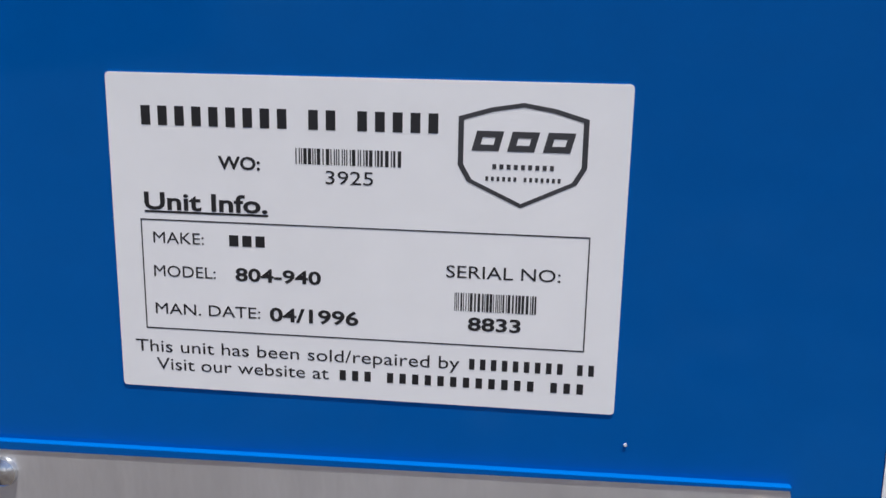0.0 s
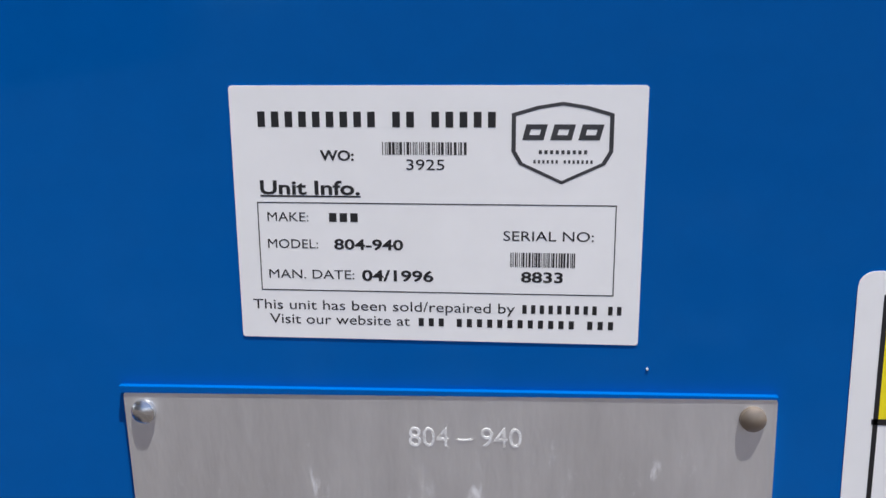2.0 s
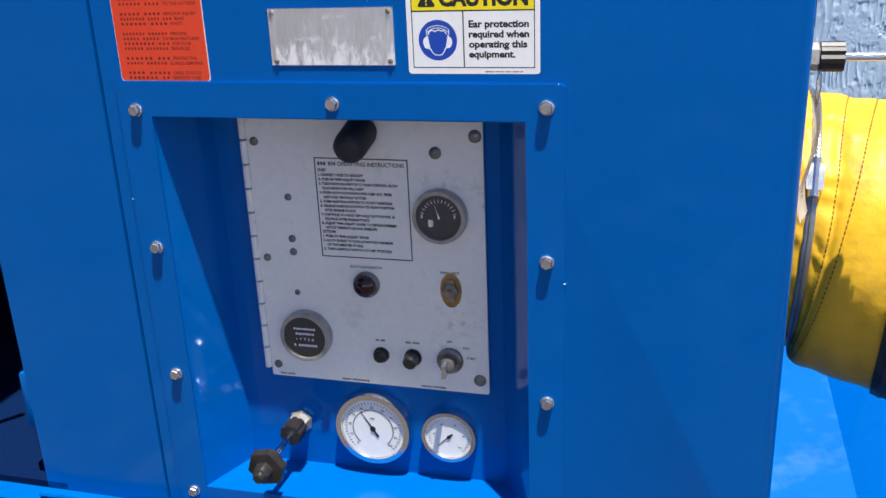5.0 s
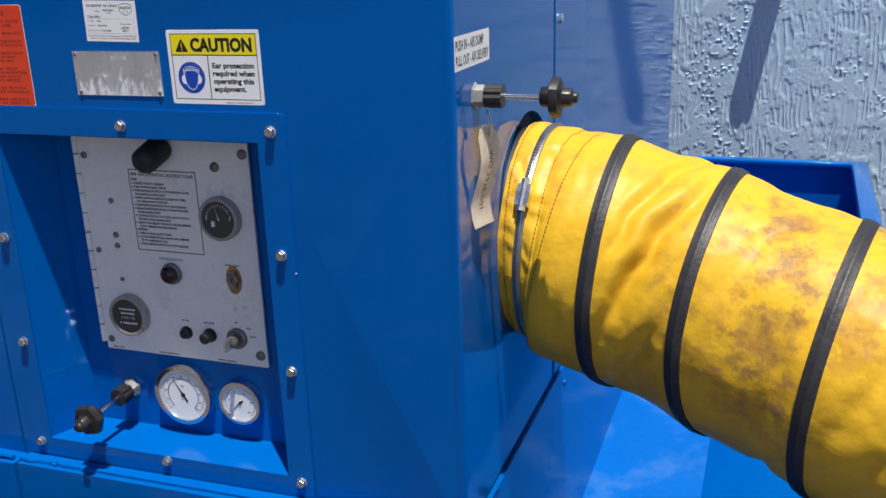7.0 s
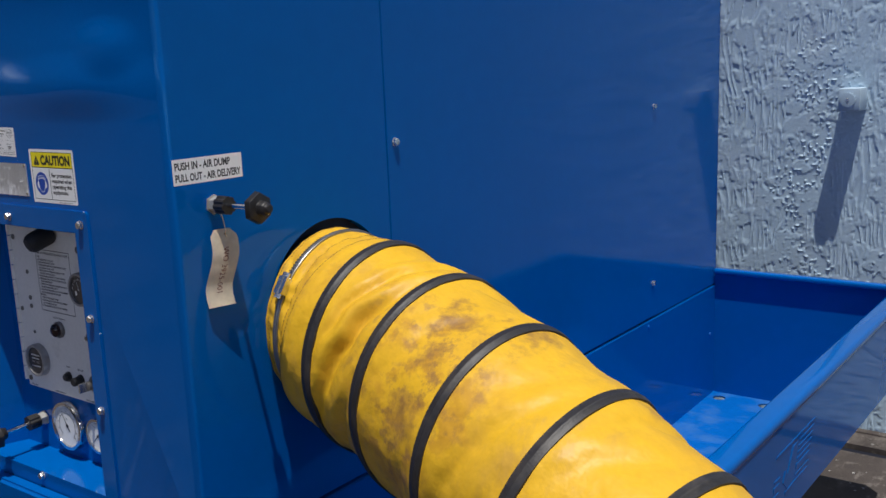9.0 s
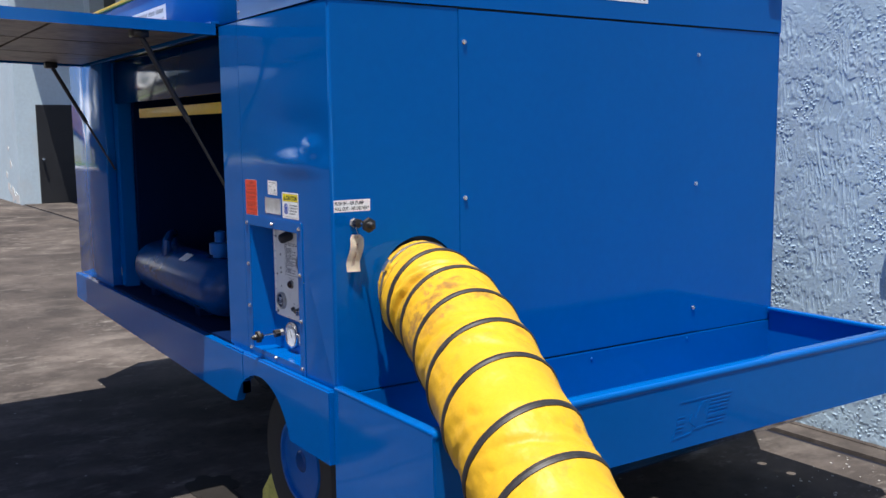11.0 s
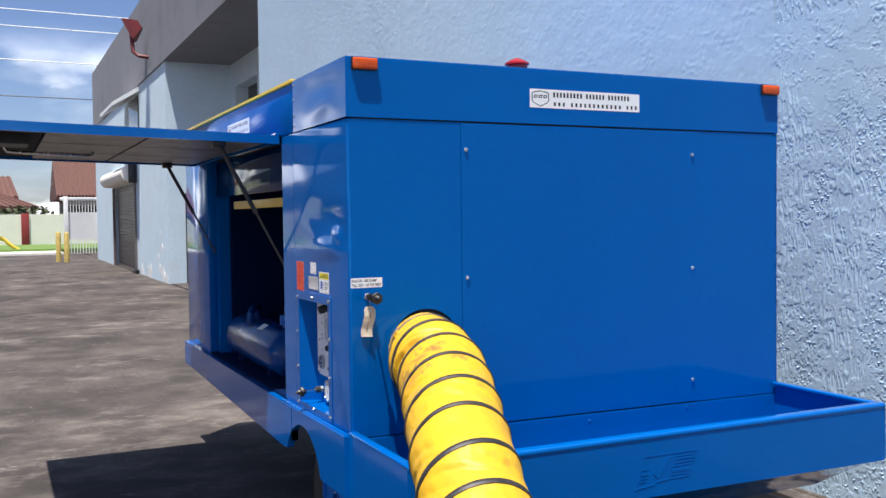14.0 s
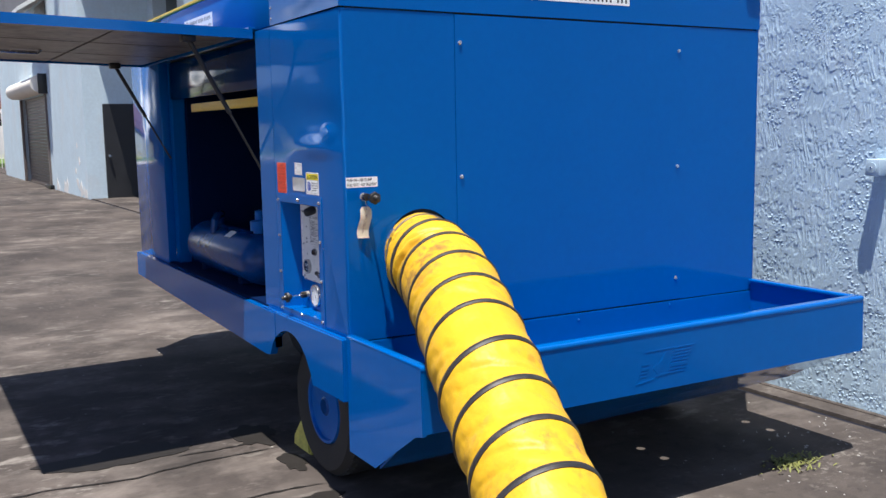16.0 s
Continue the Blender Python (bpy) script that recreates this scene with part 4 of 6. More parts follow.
slab(bm, [(-0.70, 0.0), (0.003, -0.003), (0.003, W + 0.003), (-0.70, W + 0.003), (-0.70, W - 0.01), (-0.012, W - 0.01), (-0.012, 0.01), (-0.70, 0.01)][::-1], BAND + 0.004, TOP)
bmesh.ops.bevel(bm, geom=[e for e in bm.edges if abs(e.verts[0].co.z - TOP) < 1e-4 and abs(e.verts[1].co.z - TOP) < 1e-4], offset=0.004, segments=3, affect="EDGES")
part("top_band", bm, paint_rippled, cart)
bm = B()
box(bm, L, -0.704, 0.002, 0.02, BAND + 0.004, TOP - 0.01, 0.003)
part("top_band", bm, paint, cart)
bm = B()
box(bm, L, -0.012, 0.012, W - 0.012, TOP - 0.012, TOP - 0.002)
part("roof", bm, paint, cart)
bm = B()
box(bm, L, -0.705, -0.006, 0.03, TOP - 0.01, TOP + 0.008, 0.003)
part("roof_edge", bm, yellow_paint, cart, "yellow painted roof edge")
bm = B()
box(bm, L, -0.0, W - 0.01, W, SILL, TOP - 0.01)
box(bm, L, L + 0.02, 0.05, W - 0.01, SILL, TOP - 0.01)
box(bm, -0.05, 0.004, W - 0.012, W, 0.29, SILL)
part("rear_panel", bm, paint, cart)
for z in (2.165, 2.1, 2.03, 1.985):
    screw(cart, (-0.685, 0.0, z), (0, -1, 0), 0.007, zinc)
# dark back of the open seams
bm = B()
box(bm, -0.05, -0.0145, 0.03, W - 0.02, 0.68, BAND + 0.02)
part("inner_frame", bm, seam_dark, cart)

# skirt with the wheel arch
arch = [(-0.545 + 0.26 * math.cos(radians(a)), 0.40 + 0.26 * math.sin(radians(a))) for a in range(20, 155, 9)]
bm = B()
slab(bm, [(L, 0.565), (L, SILL), (-0.705, SILL), (-0.705, 0.56)] + [(-0.705, 0.607)] + [(-0.745, 0.567), (-0.775, 0.515), (-0.83, 0.508)], 0.0, 0.032, SIDE)
skirt = part("skirt", bm, paint, cart)
bm = B()
slab(bm, [(-0.70, 0.722), (0.0, 0.73), (0.0, 0.485), (-0.3, 0.485)] + [p for p in arch if p[0] > -0.7] + [(-0.70, 0.612)], 0.0, 0.03, SIDE)
bmesh.ops.bevel(bm, geom=[e for e in bm.edges if min(v.co.z for v in e.verts) > 0.72], offset=0.006, segments=3, affect="EDGES")
part("fender", bm, paint, cart)
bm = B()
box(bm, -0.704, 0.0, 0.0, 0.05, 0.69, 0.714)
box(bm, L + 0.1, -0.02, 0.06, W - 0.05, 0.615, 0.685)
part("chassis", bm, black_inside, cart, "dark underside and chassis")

# tray across the end
LIP, FL = 0.738, 0.30


def tray_x(y):
    """The tray's front stands a little out of square."""
    return 0.574 + 0.0222 * y


holes = [disc(x, y, 0.021, 18) for y in (0.72, 1.435, 2.15) for x in (0.045, 0.2)]
bm = B()
slab(bm, rect(0.004, 0.245, 0.004, W - 0.006), FL - 0.006, FL, FLAT, holes)
part("tray_floor", bm, paint_dull, cart, "worn blue tray floor with drain holes")
for y0, y1 in ((-0.012, 0.004), (W - 0.016, W)):
    bm = B()
    TX = tray_x(y0)
    slab(bm, [(0.004, FL - 0.01), (0.22, FL - 0.01), (TX - 0.045, 0.494), (TX, 0.505), (TX - 0.005, LIP), (0.004, LIP)], -y1, -y0, SIDE)
    part("tray_end", bm, paint, cart)
    bm = B()
    yc = y0 if y0 < 0 else y1
    box(bm, 0.004, TX - 0.02, min(yc, yc + (0.035 if y0 < 0 else -0.035)), max(yc, yc + (0.035 if y0 < 0 else -0.035)), LIP - 0.012, LIP + 0.006, 0.006, 3)
    part("tray_rim", bm, paint, cart)


def skewed(bm):
    """Shifts what was built square at the tray's front to its slanting line."""
    for v in bm.verts:
        v.co.x += (tray_x(v.co.y) - 0.6) * min(1.0, max(0.0, (v.co.x - 0.245) / 0.25))
        v.co.z -= 0.007 * v.co.y * (v.co.z < 0.6) * (v.co.x > 0.5)
    return bm


bm = B()
slab(bm, [(0.245, FL - 0.006), (0.55, 0.506), (0.6, 0.512), (0.6, LIP - 0.012), (0.578, LIP - 0.012), (0.578, 0.524), (0.545, 0.518), (0.245, FL)], 0.0, W - 0.004, Matrix(((1, 0, 0, 0), (0, 0, 1, -0.006), (0, 1, 0, 0), (0, 0, 0, 1))))
front = part("tray_front", skewed(bm), paint, cart)
bm = B()
box(bm, 0.55, 0.603, -0.012, W, LIP - 0.02, LIP + 0.008, 0.012, 4)
part("tray_rim", skewed(bm), paint, cart)
# stamped emblem on the tray front: plain raised strokes
strokes = [[(0.9, 0.546), (0.995, 0.556), (0.995, 0.562), (0.908, 0.552), (0.912, 0.565), (0.906, 0.565)], [(0.94, 0.659), (1.2, 0.659), (1.2, 0.664), (0.94, 0.664)],
           [(0.985, 0.598), (1.012, 0.574), (1.07, 0.65), (1.045, 0.65), (1.013, 0.602), (0.997, 0.613)], [(1.0, 0.566), (1.06, 0.568), (1.06, 0.575), (1.0, 0.573)]]
strokes += [rect(1.09 - 0.005 * k, 1.19 - 0.007 * k, 0.646 - 0.0125 * k, 0.6505 - 0.0125 * k) for k in range(7)] + [rect(0.93 - 0.004 * k, 0.965 - 0.004 * k, 0.61 - 0.0125 * k, 0.614 - 0.0125 * k) for k in range(4)]
for pts in strokes:
    bm = B()
    slab(bm, pts, 0.598, 0.6012, END)
    part("emblem_stroke", skewed(bm), paint, front)


def wheel(x, y, way):
    c, k = (x, y, 0.31), 0.31 / 0.335
    bm = B()
    lathe(bm, c, (0, way, 0), [(0.03, 0.155), (-0.002, 0.17), (-0.012, 0.205), (-0.012, 0.30 * k), (0.015, 0.328 * k), (0.05, 0.31), (0.16, 0.31), (0.195, 0.328 * k), (0.22, 0.30 * k), (0.22, 0.155)], 48)
    for n in range(60):        # tread blocks on the shoulder
        a = 2 * math.pi * n / 60
        p = Vector((x + 0.303 * math.cos(a), y + way * 0.012, 0.31 + 0.303 * math.sin(a)))
        lathe(bm, p, (0, way, 0), [(0, 0.0085), (0.03, 0.0085)], 4, a)
    t = part("wheel", bm, tyre_rubber, cart, "black rubber tyre on a blue rim")
    bm = B()
    lathe(bm, c, (0, way, 0), [(0.004, 0.166), (-0.008, 0.162), (-0.008, 0.15), (0.012, 0.142), (0.03, 0.139), (0.1, 0.134), (0.1, 0.126), (0.03, 0.13)], 36)
    part("rim", bm, paint_dull, t, "blue painted steel rim")
    bm = B()
    lathe(bm, c, (0, way, 0), [(0.06, 0.134), (0.064, 0.115), (0.035, 0.098), (0.03, 0.08), (0.05, 0.062), (0.05, 0)], 36)
    part("wheel_disc", bm, paint_dull, t, "dished blue wheel disc")
    bm = B()
    lathe(bm, c, (0, way, 0), [(0.055, 0.05), (0.005, 0.044), (-0.003, 0.034), (-0.003, 0)], 20)
    part("hub", bm, tank_paint, t)
    for n in range(5):
        a = 2 * math.pi * n / 5
        bm = B()
        lathe(bm, (x + 0.086 * math.cos(a), y + 0.04 * way, 0.31 + 0.086 * math.sin(a)), (0, -way, 0), [(0, 0.011), (0.016, 0.011), (0.018, 0.007)], 6)
        part("wheel_nut", bm, door_mat, t)


wheel(-0.53, 0.115, 1)
wheel(-0.53, W - 0.115, -1)
wheel(-2.6, 0.85, 1)
wheel(-2.6, W - 0.85, -1)
for x, e in ((-0.53, 0.2), (-2.6, 0.95)):
    bm = B()
    rod(bm, (x, e, 0.31), (x, W - e, 0.31), 0.045)
    part("axle", bm, black_inside, cart)
    for y in (e + 0.25, W - e - 0.25) if e < 0.5 else (W / 2,):
        bm = B()
        box(bm, x - 0.04, x + 0.04, y - 0.05, y + 0.05, 0.3, 0.5)
        part("spring", bm, black_inside, cart)

# open hood over the compartment, hinged along the top of the opening
HX0, HX1, HL = -2.85, -0.885, 1.33


def hood_point(x, s, dz):
    return (x, -0.012 - s * HL, 1.925 + 0.035 * s + dz)


def hood_slab(bm, x0, x1, s0, s1, d0, d1):
    v = [bm.verts.new(hood_point(x, s, d)) for d in (d0, d1) for s in (s0, s1) for x in (x0, x1)]
    for q in ((0, 2, 3, 1), (4, 5, 7, 6), (0, 1, 5, 4), (2, 6, 7, 3), (0, 4, 6, 2), (1, 3, 7, 5)):
        bm.faces.new([v[i] for i in q])


bm = B()
hood_slab(bm, HX0, HX1, 0, 1, 0.03, 0.038)
for a, b, c, d in ((HX0, HX0 + 0.02, 0, 1), (HX1 - 0.02, HX1, 0, 1), (HX0 + 0.02, HX1 - 0.02, 0, 0.015), (HX0 + 0.02, HX1 - 0.02, 0.985, 1)):
    hood_slab(bm, a, b, c, d, -0.004, 0.03)
hood = part("hood", bm, paint, cart, "raised blue side hood with grey insulation inside")
for i in range(3):
    for j in range(2):
        bm = B()
        x0 = HX0 + 0.05 + (HX1 - HX0 - 0.08) / 3 * i
        hood_slab(bm, x0, x0 + (HX1 - HX0 - 0.08) / 3 - 0.025, (0.03, 0.435)[j], (0.425, 0.75)[j], 0.006, 0.028)
        part("insulation_panel", bm, foil, hood)
# Added strip: stops sunlight leaking through the hinge gap into the compartment.
bm = B()
box(bm, HX0 + 0.02, HX1, -0.03, 0.05, 1.9635, 1.972)
part("rain_strip", bm, paint, cart, "blue strip closing the hinge gap")
for x in (HX0 + 0.3, (HX0 + HX1) / 2, HX1 - 0.3):
    bm = B()
    rod(bm, hood_point(x - 0.08, 0, 0.02), hood_point(x + 0.08, 0, 0.02), 0.012)
    part("hinge", bm, paint, hood)
bm = B()
hood_slab(bm, HX0 + 0.05, HX1 - 0.03, 0.76, 0.98, 0.012, 0.028)
part("edge_channel", bm, black_inside, hood, "sooty black channel along the free edge")
bm = B()
tube(bm, [hood_point(-2.02, 0.87, 0.01), hood_point(-2.02, 0.86, -0.012), hood_point(-2.03, 0.8, -0.016), hood_point(-2.08, 0.545, -0.012), hood_point(-2.08, 0.535, 0.008)], 0.009, 8)
part("prop_rod", bm, zinc, hood)
bm = B()
hood_slab(bm, -1.5, -1.25, 0.8, 0.93, -0.03, 0.012)
part("latch_box", bm, door_mat, hood)
for p, q in (((-2.76, -0.22, 1.925), (-2.58, 0.04, 1.36)), ((-0.965, -0.28, 1.925), (-0.935, 0.025, 1.33))):
    p, q = Vector(p), Vector(q)
    bm = B()
    rod(bm, p, p.lerp(q, 0.55), 0.0105)
    s = part("gas_strut", bm, door_mat, cart)
    bm = B()
    rod(bm, p.lerp(q, 0.5), q, 0.0055)
    part("piston_rod", bm, door_mat, s)
    bm = B()
    box(bm, p.x - 0.03, p.x + 0.03, p.y - 0.03, p.y + 0.03, p.z - 0.02, p.z + 0.025, 0.006)
    part("bracket", bm, black_plastic, s)
bm = B()
box(bm, -0.905, -0.885, 0.004, 0.03, 0.80, 0.88, 0.004)
part("latch_plate", bm, paint, cart)


# ---- instrument recess ----
RY = 0.068
DEEP = Matrix.Translation((0, 0.004, 0.0015))
BACK = (DEEP @ Vector((0, RY, 0))).y
bm = B()
fr = [(-0.652, 0.752), (-0.25, 0.757), (-0.25, 1.214), (-0.652, 1.213)]
bk = [(-0.623, 0.753), (-0.292, 0.757), (-0.292, 1.212), (-0.623, 1.211)]
for a, b in ((0, 1), (1, 2), (2, 3), (3, 0)):
    bm.faces.new([bm.verts.new(p) for p in ((fr[a][0], 0.0, fr[a][1]), (fr[b][0], 0.0, fr[b][1]), (bk[b][0], BACK, bk[b][1]), (bk[a][0], BACK, bk[a][1]))])
bm.faces.new([bm.verts.new((x, BACK, z)) for x, z in bk])
bmesh.ops.remove_doubles(bm, verts=bm.verts, dist=1e-5)
bmesh.ops.solidify(bm, geom=bm.faces[:], thickness=0.002)
part("instrument_recess", bm, paint, cart)
bm = B()
slab(bm, rrect(-0.692, -0.2118, 0.722, 1.2504, 0.006), 0.0, 0.0035, SIDE, [fr])
bm.normal_update()
bmesh.ops.bevel(bm, geom=[e for e in bm.edges if all(v.co.y < -0.003 and (v.co.x > -0.22 or v.co.x < -0.685 or v.co.z > 1.24 or v.co.z < 0.73) for v in e.verts) and len(e.link_faces) == 2 and abs(e.link_faces[0].normal.dot(e.link_faces[1].normal)) < 0.5], offset=0.0012, segments=2, affect="EDGES")
frame_plate = part("recess_frame", bm, paint, cart)
for x, zs in ((-0.669, (0.745, 0.907, 1.065, 1.22)), (-0.23, (0.751, 0.915, 1.073, 1.228))):
    for z in zs:
        hexbolt(frame_plate, (x, -0.0035, z), (0, -1, 0))
for z in (0.748, 1.229):
    hexbolt(frame_plate, (-0.445, -0.0035, z), (0, -1, 0))

PLACE[0] = DEEP
CY = -(RY - 0.006)           # front of the grey panel, seen from the side
bm = B()
slab(bm, rrect(-0.581, -0.3085, 0.8765, 1.206, 0.002), CY - 0.004, CY, SIDE)
panel = part("control_panel", bm, console, cart, "stained light grey instrument panel")
for k in range(11):
    bm = B()
    z0 = 0.888 + 0.0285 * k
    rod(bm, (-0.5845, -CY - 0.001, z0), (-0.5845, -CY - 0.001, z0 + 0.0262), 0.0042, 10)
    part("hinge_knuckle", bm, console, panel)
for x, z, r in ((-0.572, 1.17, 0.0052), (-0.317, 1.181, 0.0072), (-0.361, 1.162, 0.0068), (-0.319, 0.894, 0.0072), (-0.572, 0.892, 0.0052), (-0.571, 1.031, 0.0045),
                (-0.537, 1.106, 0.0042), (-0.537, 1.056, 0.0045), (-0.537, 1.04, 0.0045), (-0.537, 0.989, 0.0035)):
    screw(panel, (x, -CY, z), (0, -1, 0), r, dull_metal)
T = 0.00005
mark(panel, ink, "border", outline, -0.5015, -0.3925, 1.0365, 1.1535, 0.0013, CY, CY + T, SIDE)
mark(panel, ink, "lettering", bars, [3], -0.498, 1.1445, 0.0042, 0.0105, SIDE, CY + T)
mark(panel, ink, "lettering", words, "804 OPERATING INSTRUCTIONS", -0.485, 1.1445, 0.0045, SIDE, CY + T, 0.088, 0.03)
text = ("START", "1. CONNECT HOSE TO AIRCRAFT", "2. PUSH IN 'RPM ADJUST' KNOB", "3. TURN IGNITION SWITCH TO 'RUN' POSITION, GLOW", "    PLUG INDICATOR WILL LIGHT",
        "4. WHEN GLOW PLUG INDICATOR GOES OUT, PRESS", "    AND HOLD 'IGN HOLD' BUTTON", "5. TURN IGNITION SWITCH TO 'START' POSITION", "6. RELEASE IGNITION SWITCH TO 'RUN' POSITION",
        "    AFTER ENGINE STARTS", "7. CONTINUE TO HOLD 'IGN HOLD' BUTTON FOR 15", "    SECONDS AFTER ENGINE STARTS", "8. ADJUST 'RPM ADJUST' KNOB TO OBTAIN DESIRED",
        "    OUTLET TEMPERATURE AND PRESSURE", "SHUTDOWN", "1. PUSH IN 'RPM ADJUST' KNOB", "2. ALLOW ENGINE TO COOL DOWN FOR A MINIMUM",
        "    OF TWO MINUTES AT IDLE", "3. TURN IGNITION SWITCH TO 'OFF' POSITION")
for k, line in enumerate(text):
    size = 0.0033 if line in ("START", "SHUTDOWN") else 0.0029
    mark(panel, ink, "lettering", words, line.strip(), -0.498 + (0.004 if line.startswith(" ") else 0), 1.1375 - 0.00515 * k, size, SIDE, CY + T, 0.00198 * len(line.strip()), 0.08)
mark(panel, ink, "lettering", words, "GLOW PLUG INDICATOR", -0.449, 1.0245, 0.0032, SIDE, CY + T, 0.039, 0.03, "CENTER")
mark(panel, ink, "lettering", words, "PANEL LIGHT", -0.35, 1.0235, 0.003, SIDE, CY + T, 0.022, 0.03, "CENTER")
mark(panel, ink, "lettering", bars, [2, 3], -0.4435, 0.9335, 0.003, 0.012, SIDE, CY + T)
mark(panel, ink, "lettering", bars, [3, 4], -0.407, 0.9335, 0.003, 0.017, SIDE, CY + T)
mark(panel, ink, "lettering", words, "OFF", -0.354, 0.9385, 0.003, SIDE, CY + T, 0.007, 0.03, "CENTER")
mark(panel, ink, "lettering", words, "RUN", -0.338, 0.932, 0.003, SIDE, CY + T, 0.007, 0.03)
mark(panel, ink, "lettering", words, "START", -0.334, 0.9195, 0.003, SIDE, CY + T, 0.011, 0.03)
mark(panel, ink, "lettering", bars, [4, 5], -0.571, 0.8785, 0.0026, 0.02, SIDE, CY + T)
mark(panel, ink, "lettering", bars, [6, 11], -0.49, 0.8785, 0.0026, 0.035, SIDE, CY + T)
mark(panel, ink, "lettering", bars, [6, 8], -0.39, 0.8785, 0.0026, 0.03, SIDE, CY + T)


def gauge(x, z, r, depth, y0, face, bezel, name, label):
    bm = B()
    lathe(bm, (x, y0, z), (0, -1, 0), [(0, r), (depth * 0.7, r), (depth, r * 0.97), (depth, r * 0.84), (depth - 0.004, r * 0.82), (depth - 0.004, 0)], 40)
    g = part(name, bm, bezel, cart, label)
    bm = B()
    slab(bm, disc(x, z, r * 0.82, 36), -y0 + depth - 0.0038, -y0 + depth - 0.003, SIDE)
    part("dial", bm, face, g)
    return g, -y0 + depth - 0.0028


def needle(bm, x, z, ang, r, tail, w, a):
    c, s = math.cos(ang), math.sin(ang)
    slab(bm, [(x + c * r, z + s * r), (x - s * w - c * tail, z + c * w - s * tail), (x + s * w - c * tail, z - c * w - s * tail)], a, a + 0.0004, SIDE)
    slab(bm, disc(x, z, w * 2.2, 14), a, a + 0.0009, SIDE)


def ticks(bm, x, z, r0, r1, n, a0, a1, w, a):
    for k in range(n):
        t = radians(a0 + (a1 - a0) * k / (n - 1))
        c, s = math.cos(t), math.sin(t)
        slab(bm, [(x + c * r0 - s * w, z + s * r0 + c * w), (x + c * r0 + s * w, z + s * r0 - c * w), (x + c * r1 + s * w, z + s * r1 - c * w), (x + c * r1 - s * w, z + s * r1 + c * w)], a, a + 0.0002, SIDE)


g, a = gauge(-0.4525, 0.8185, 0.048, 0.016, RY, dial_white, chrome, "pressure_gauge", "large round chrome pressure gauge with a white dial")
bm = B()
ticks(bm, -0.4525, 0.8185, 0.033, 0.0365, 41, 225, -45, 0.00025, a)
ticks(bm, -0.4525, 0.8185, 0.025, 0.0262, 60, 225, -45, 0.0007, a)
for k in range(11):
    t = radians(225 - 27 * k)
    words(bm, str(10 * k), -0.4525 + 0.0295 * math.cos(t), 0.8185 + 0.0295 * math.sin(t) - 0.0015, 0.003, SIDE, a + 0.0002, None, 0.02, "CENTER")
words(bm, "PSI", -0.4525, 0.831, 0.003, SIDE, a + 0.0002, None, 0.03, "CENTER")
needle(bm, -0.4525, 0.8185, radians(122), 0.026, 0.012, 0.0016, a)
part("markings", bm, ink, g)
g, a = gauge(-0.358, 0.8175, 0.034, 0.014, RY, dial_white, chrome, "pressure_gauge", "small round chrome pressure gauge with a white dial")
bm = B()
ticks(bm, -0.358, 0.8175, 0.0225, 0.0255, 31, 225, -45, 0.0002, a)
for k in range(6):
    t = radians(225 - 54 * k)
    words(bm, str(20 * k), -0.358 + 0.0185 * math.cos(t), 0.8175 + 0.0185 * math.sin(t) - 0.0012, 0.0024, SIDE, a + 0.0002, None, 0.02, "CENTER")
needle(bm, -0.358, 0.8175, radians(222), 0.022, 0.006, 0.0011, a)
part("markings", bm, ink, g)
g, a = gauge(-0.3575, 1.0925, 0.0305, 0.012, -CY, dial_grey, dull_bezel, "fuel_gauge", "round black fuel gauge in a dull metal bezel")
bm = B()
ticks(bm, -0.3575, 1.0925, 0.017, 0.0205, 13, 165, 15, 0.0003, a)
needle(bm, -0.3575, 1.0925, radians(108), 0.016, 0.002, 0.0006, a)
slab(bm, rect(-0.3695, -0.3655, 1.0815, 1.0895), a, a + 0.0003, SIDE)
slab(bm, rect(-0.365, -0.364, 1.0825, 1.089), a, a + 0.0003, SIDE)
words(bm, "E", -0.3775, 1.0915, 0.004, SIDE, a + 0.0003, None, 0.02)
words(bm, "F", -0.3405, 1.0915, 0.004, SIDE, a + 0.0003, None, 0.02)
part("markings", bm, dial_white, g)
g, a = gauge(-0.5285, 0.936, 0.0315, 0.013, -CY, dial_black, dull_bezel, "hour_meter", "round black hour meter in a grey bezel")
bm = B()
bars(bm, [9], -0.5425, 0.945, 0.003, 0.028, SIDE, a + 0.0003)
bars(bm, [8], -0.5405, 0.9385, 0.003, 0.024, SIDE, a + 0.0003)
words(bm, "1 7 7 5 8", -0.5285, 0.9315, 0.0034, SIDE, a + 0.0003, 0.022, 0.0, "CENTER")
bars(bm, [1, 8], -0.5435, 0.9235, 0.0034, 0.03, SIDE, a + 0.0003)
part("markings", bm, dial_white, g)

bm = B()
lathe(bm, (-0.449, -CY, 1.0055), (0, -1, 0), [(0, 0.0155), (0.005, 0.0155), (0.007, 0.0135)], 28)
lamp = part("indicator_lamp", bm, dull_metal, panel)
bm = B()
lathe(bm, (-0.449, -CY - 0.006, 1.0055), (0, -1, 0), [(0, 0.0132), (0.006, 0.012), (0.01, 0.007), (0.011, 0)], 28)
part("lens", bm, red_lens, lamp)
# rusted panel light
bm = B()
slab(bm, disc(-0.3495, 1.004, 0.0125, 18, 0.021), CY, CY + 0.0002, SIDE)
part("rust_stain", bm, rust, panel, "brown rust stain round the panel light")
bm = B()
lathe(bm, (-0.3495, -CY, 1.005), (0, -1, 0), [(0, 0.0095), (0.006, 0.0095), (0.008, 0.007), (0.008, 0.004), (0.012, 0.004), (0.012, 0)], 6)
slab(bm, rect(-0.354, -0.345, 0.992, 1.018), CY, CY + 0.004, SIDE)
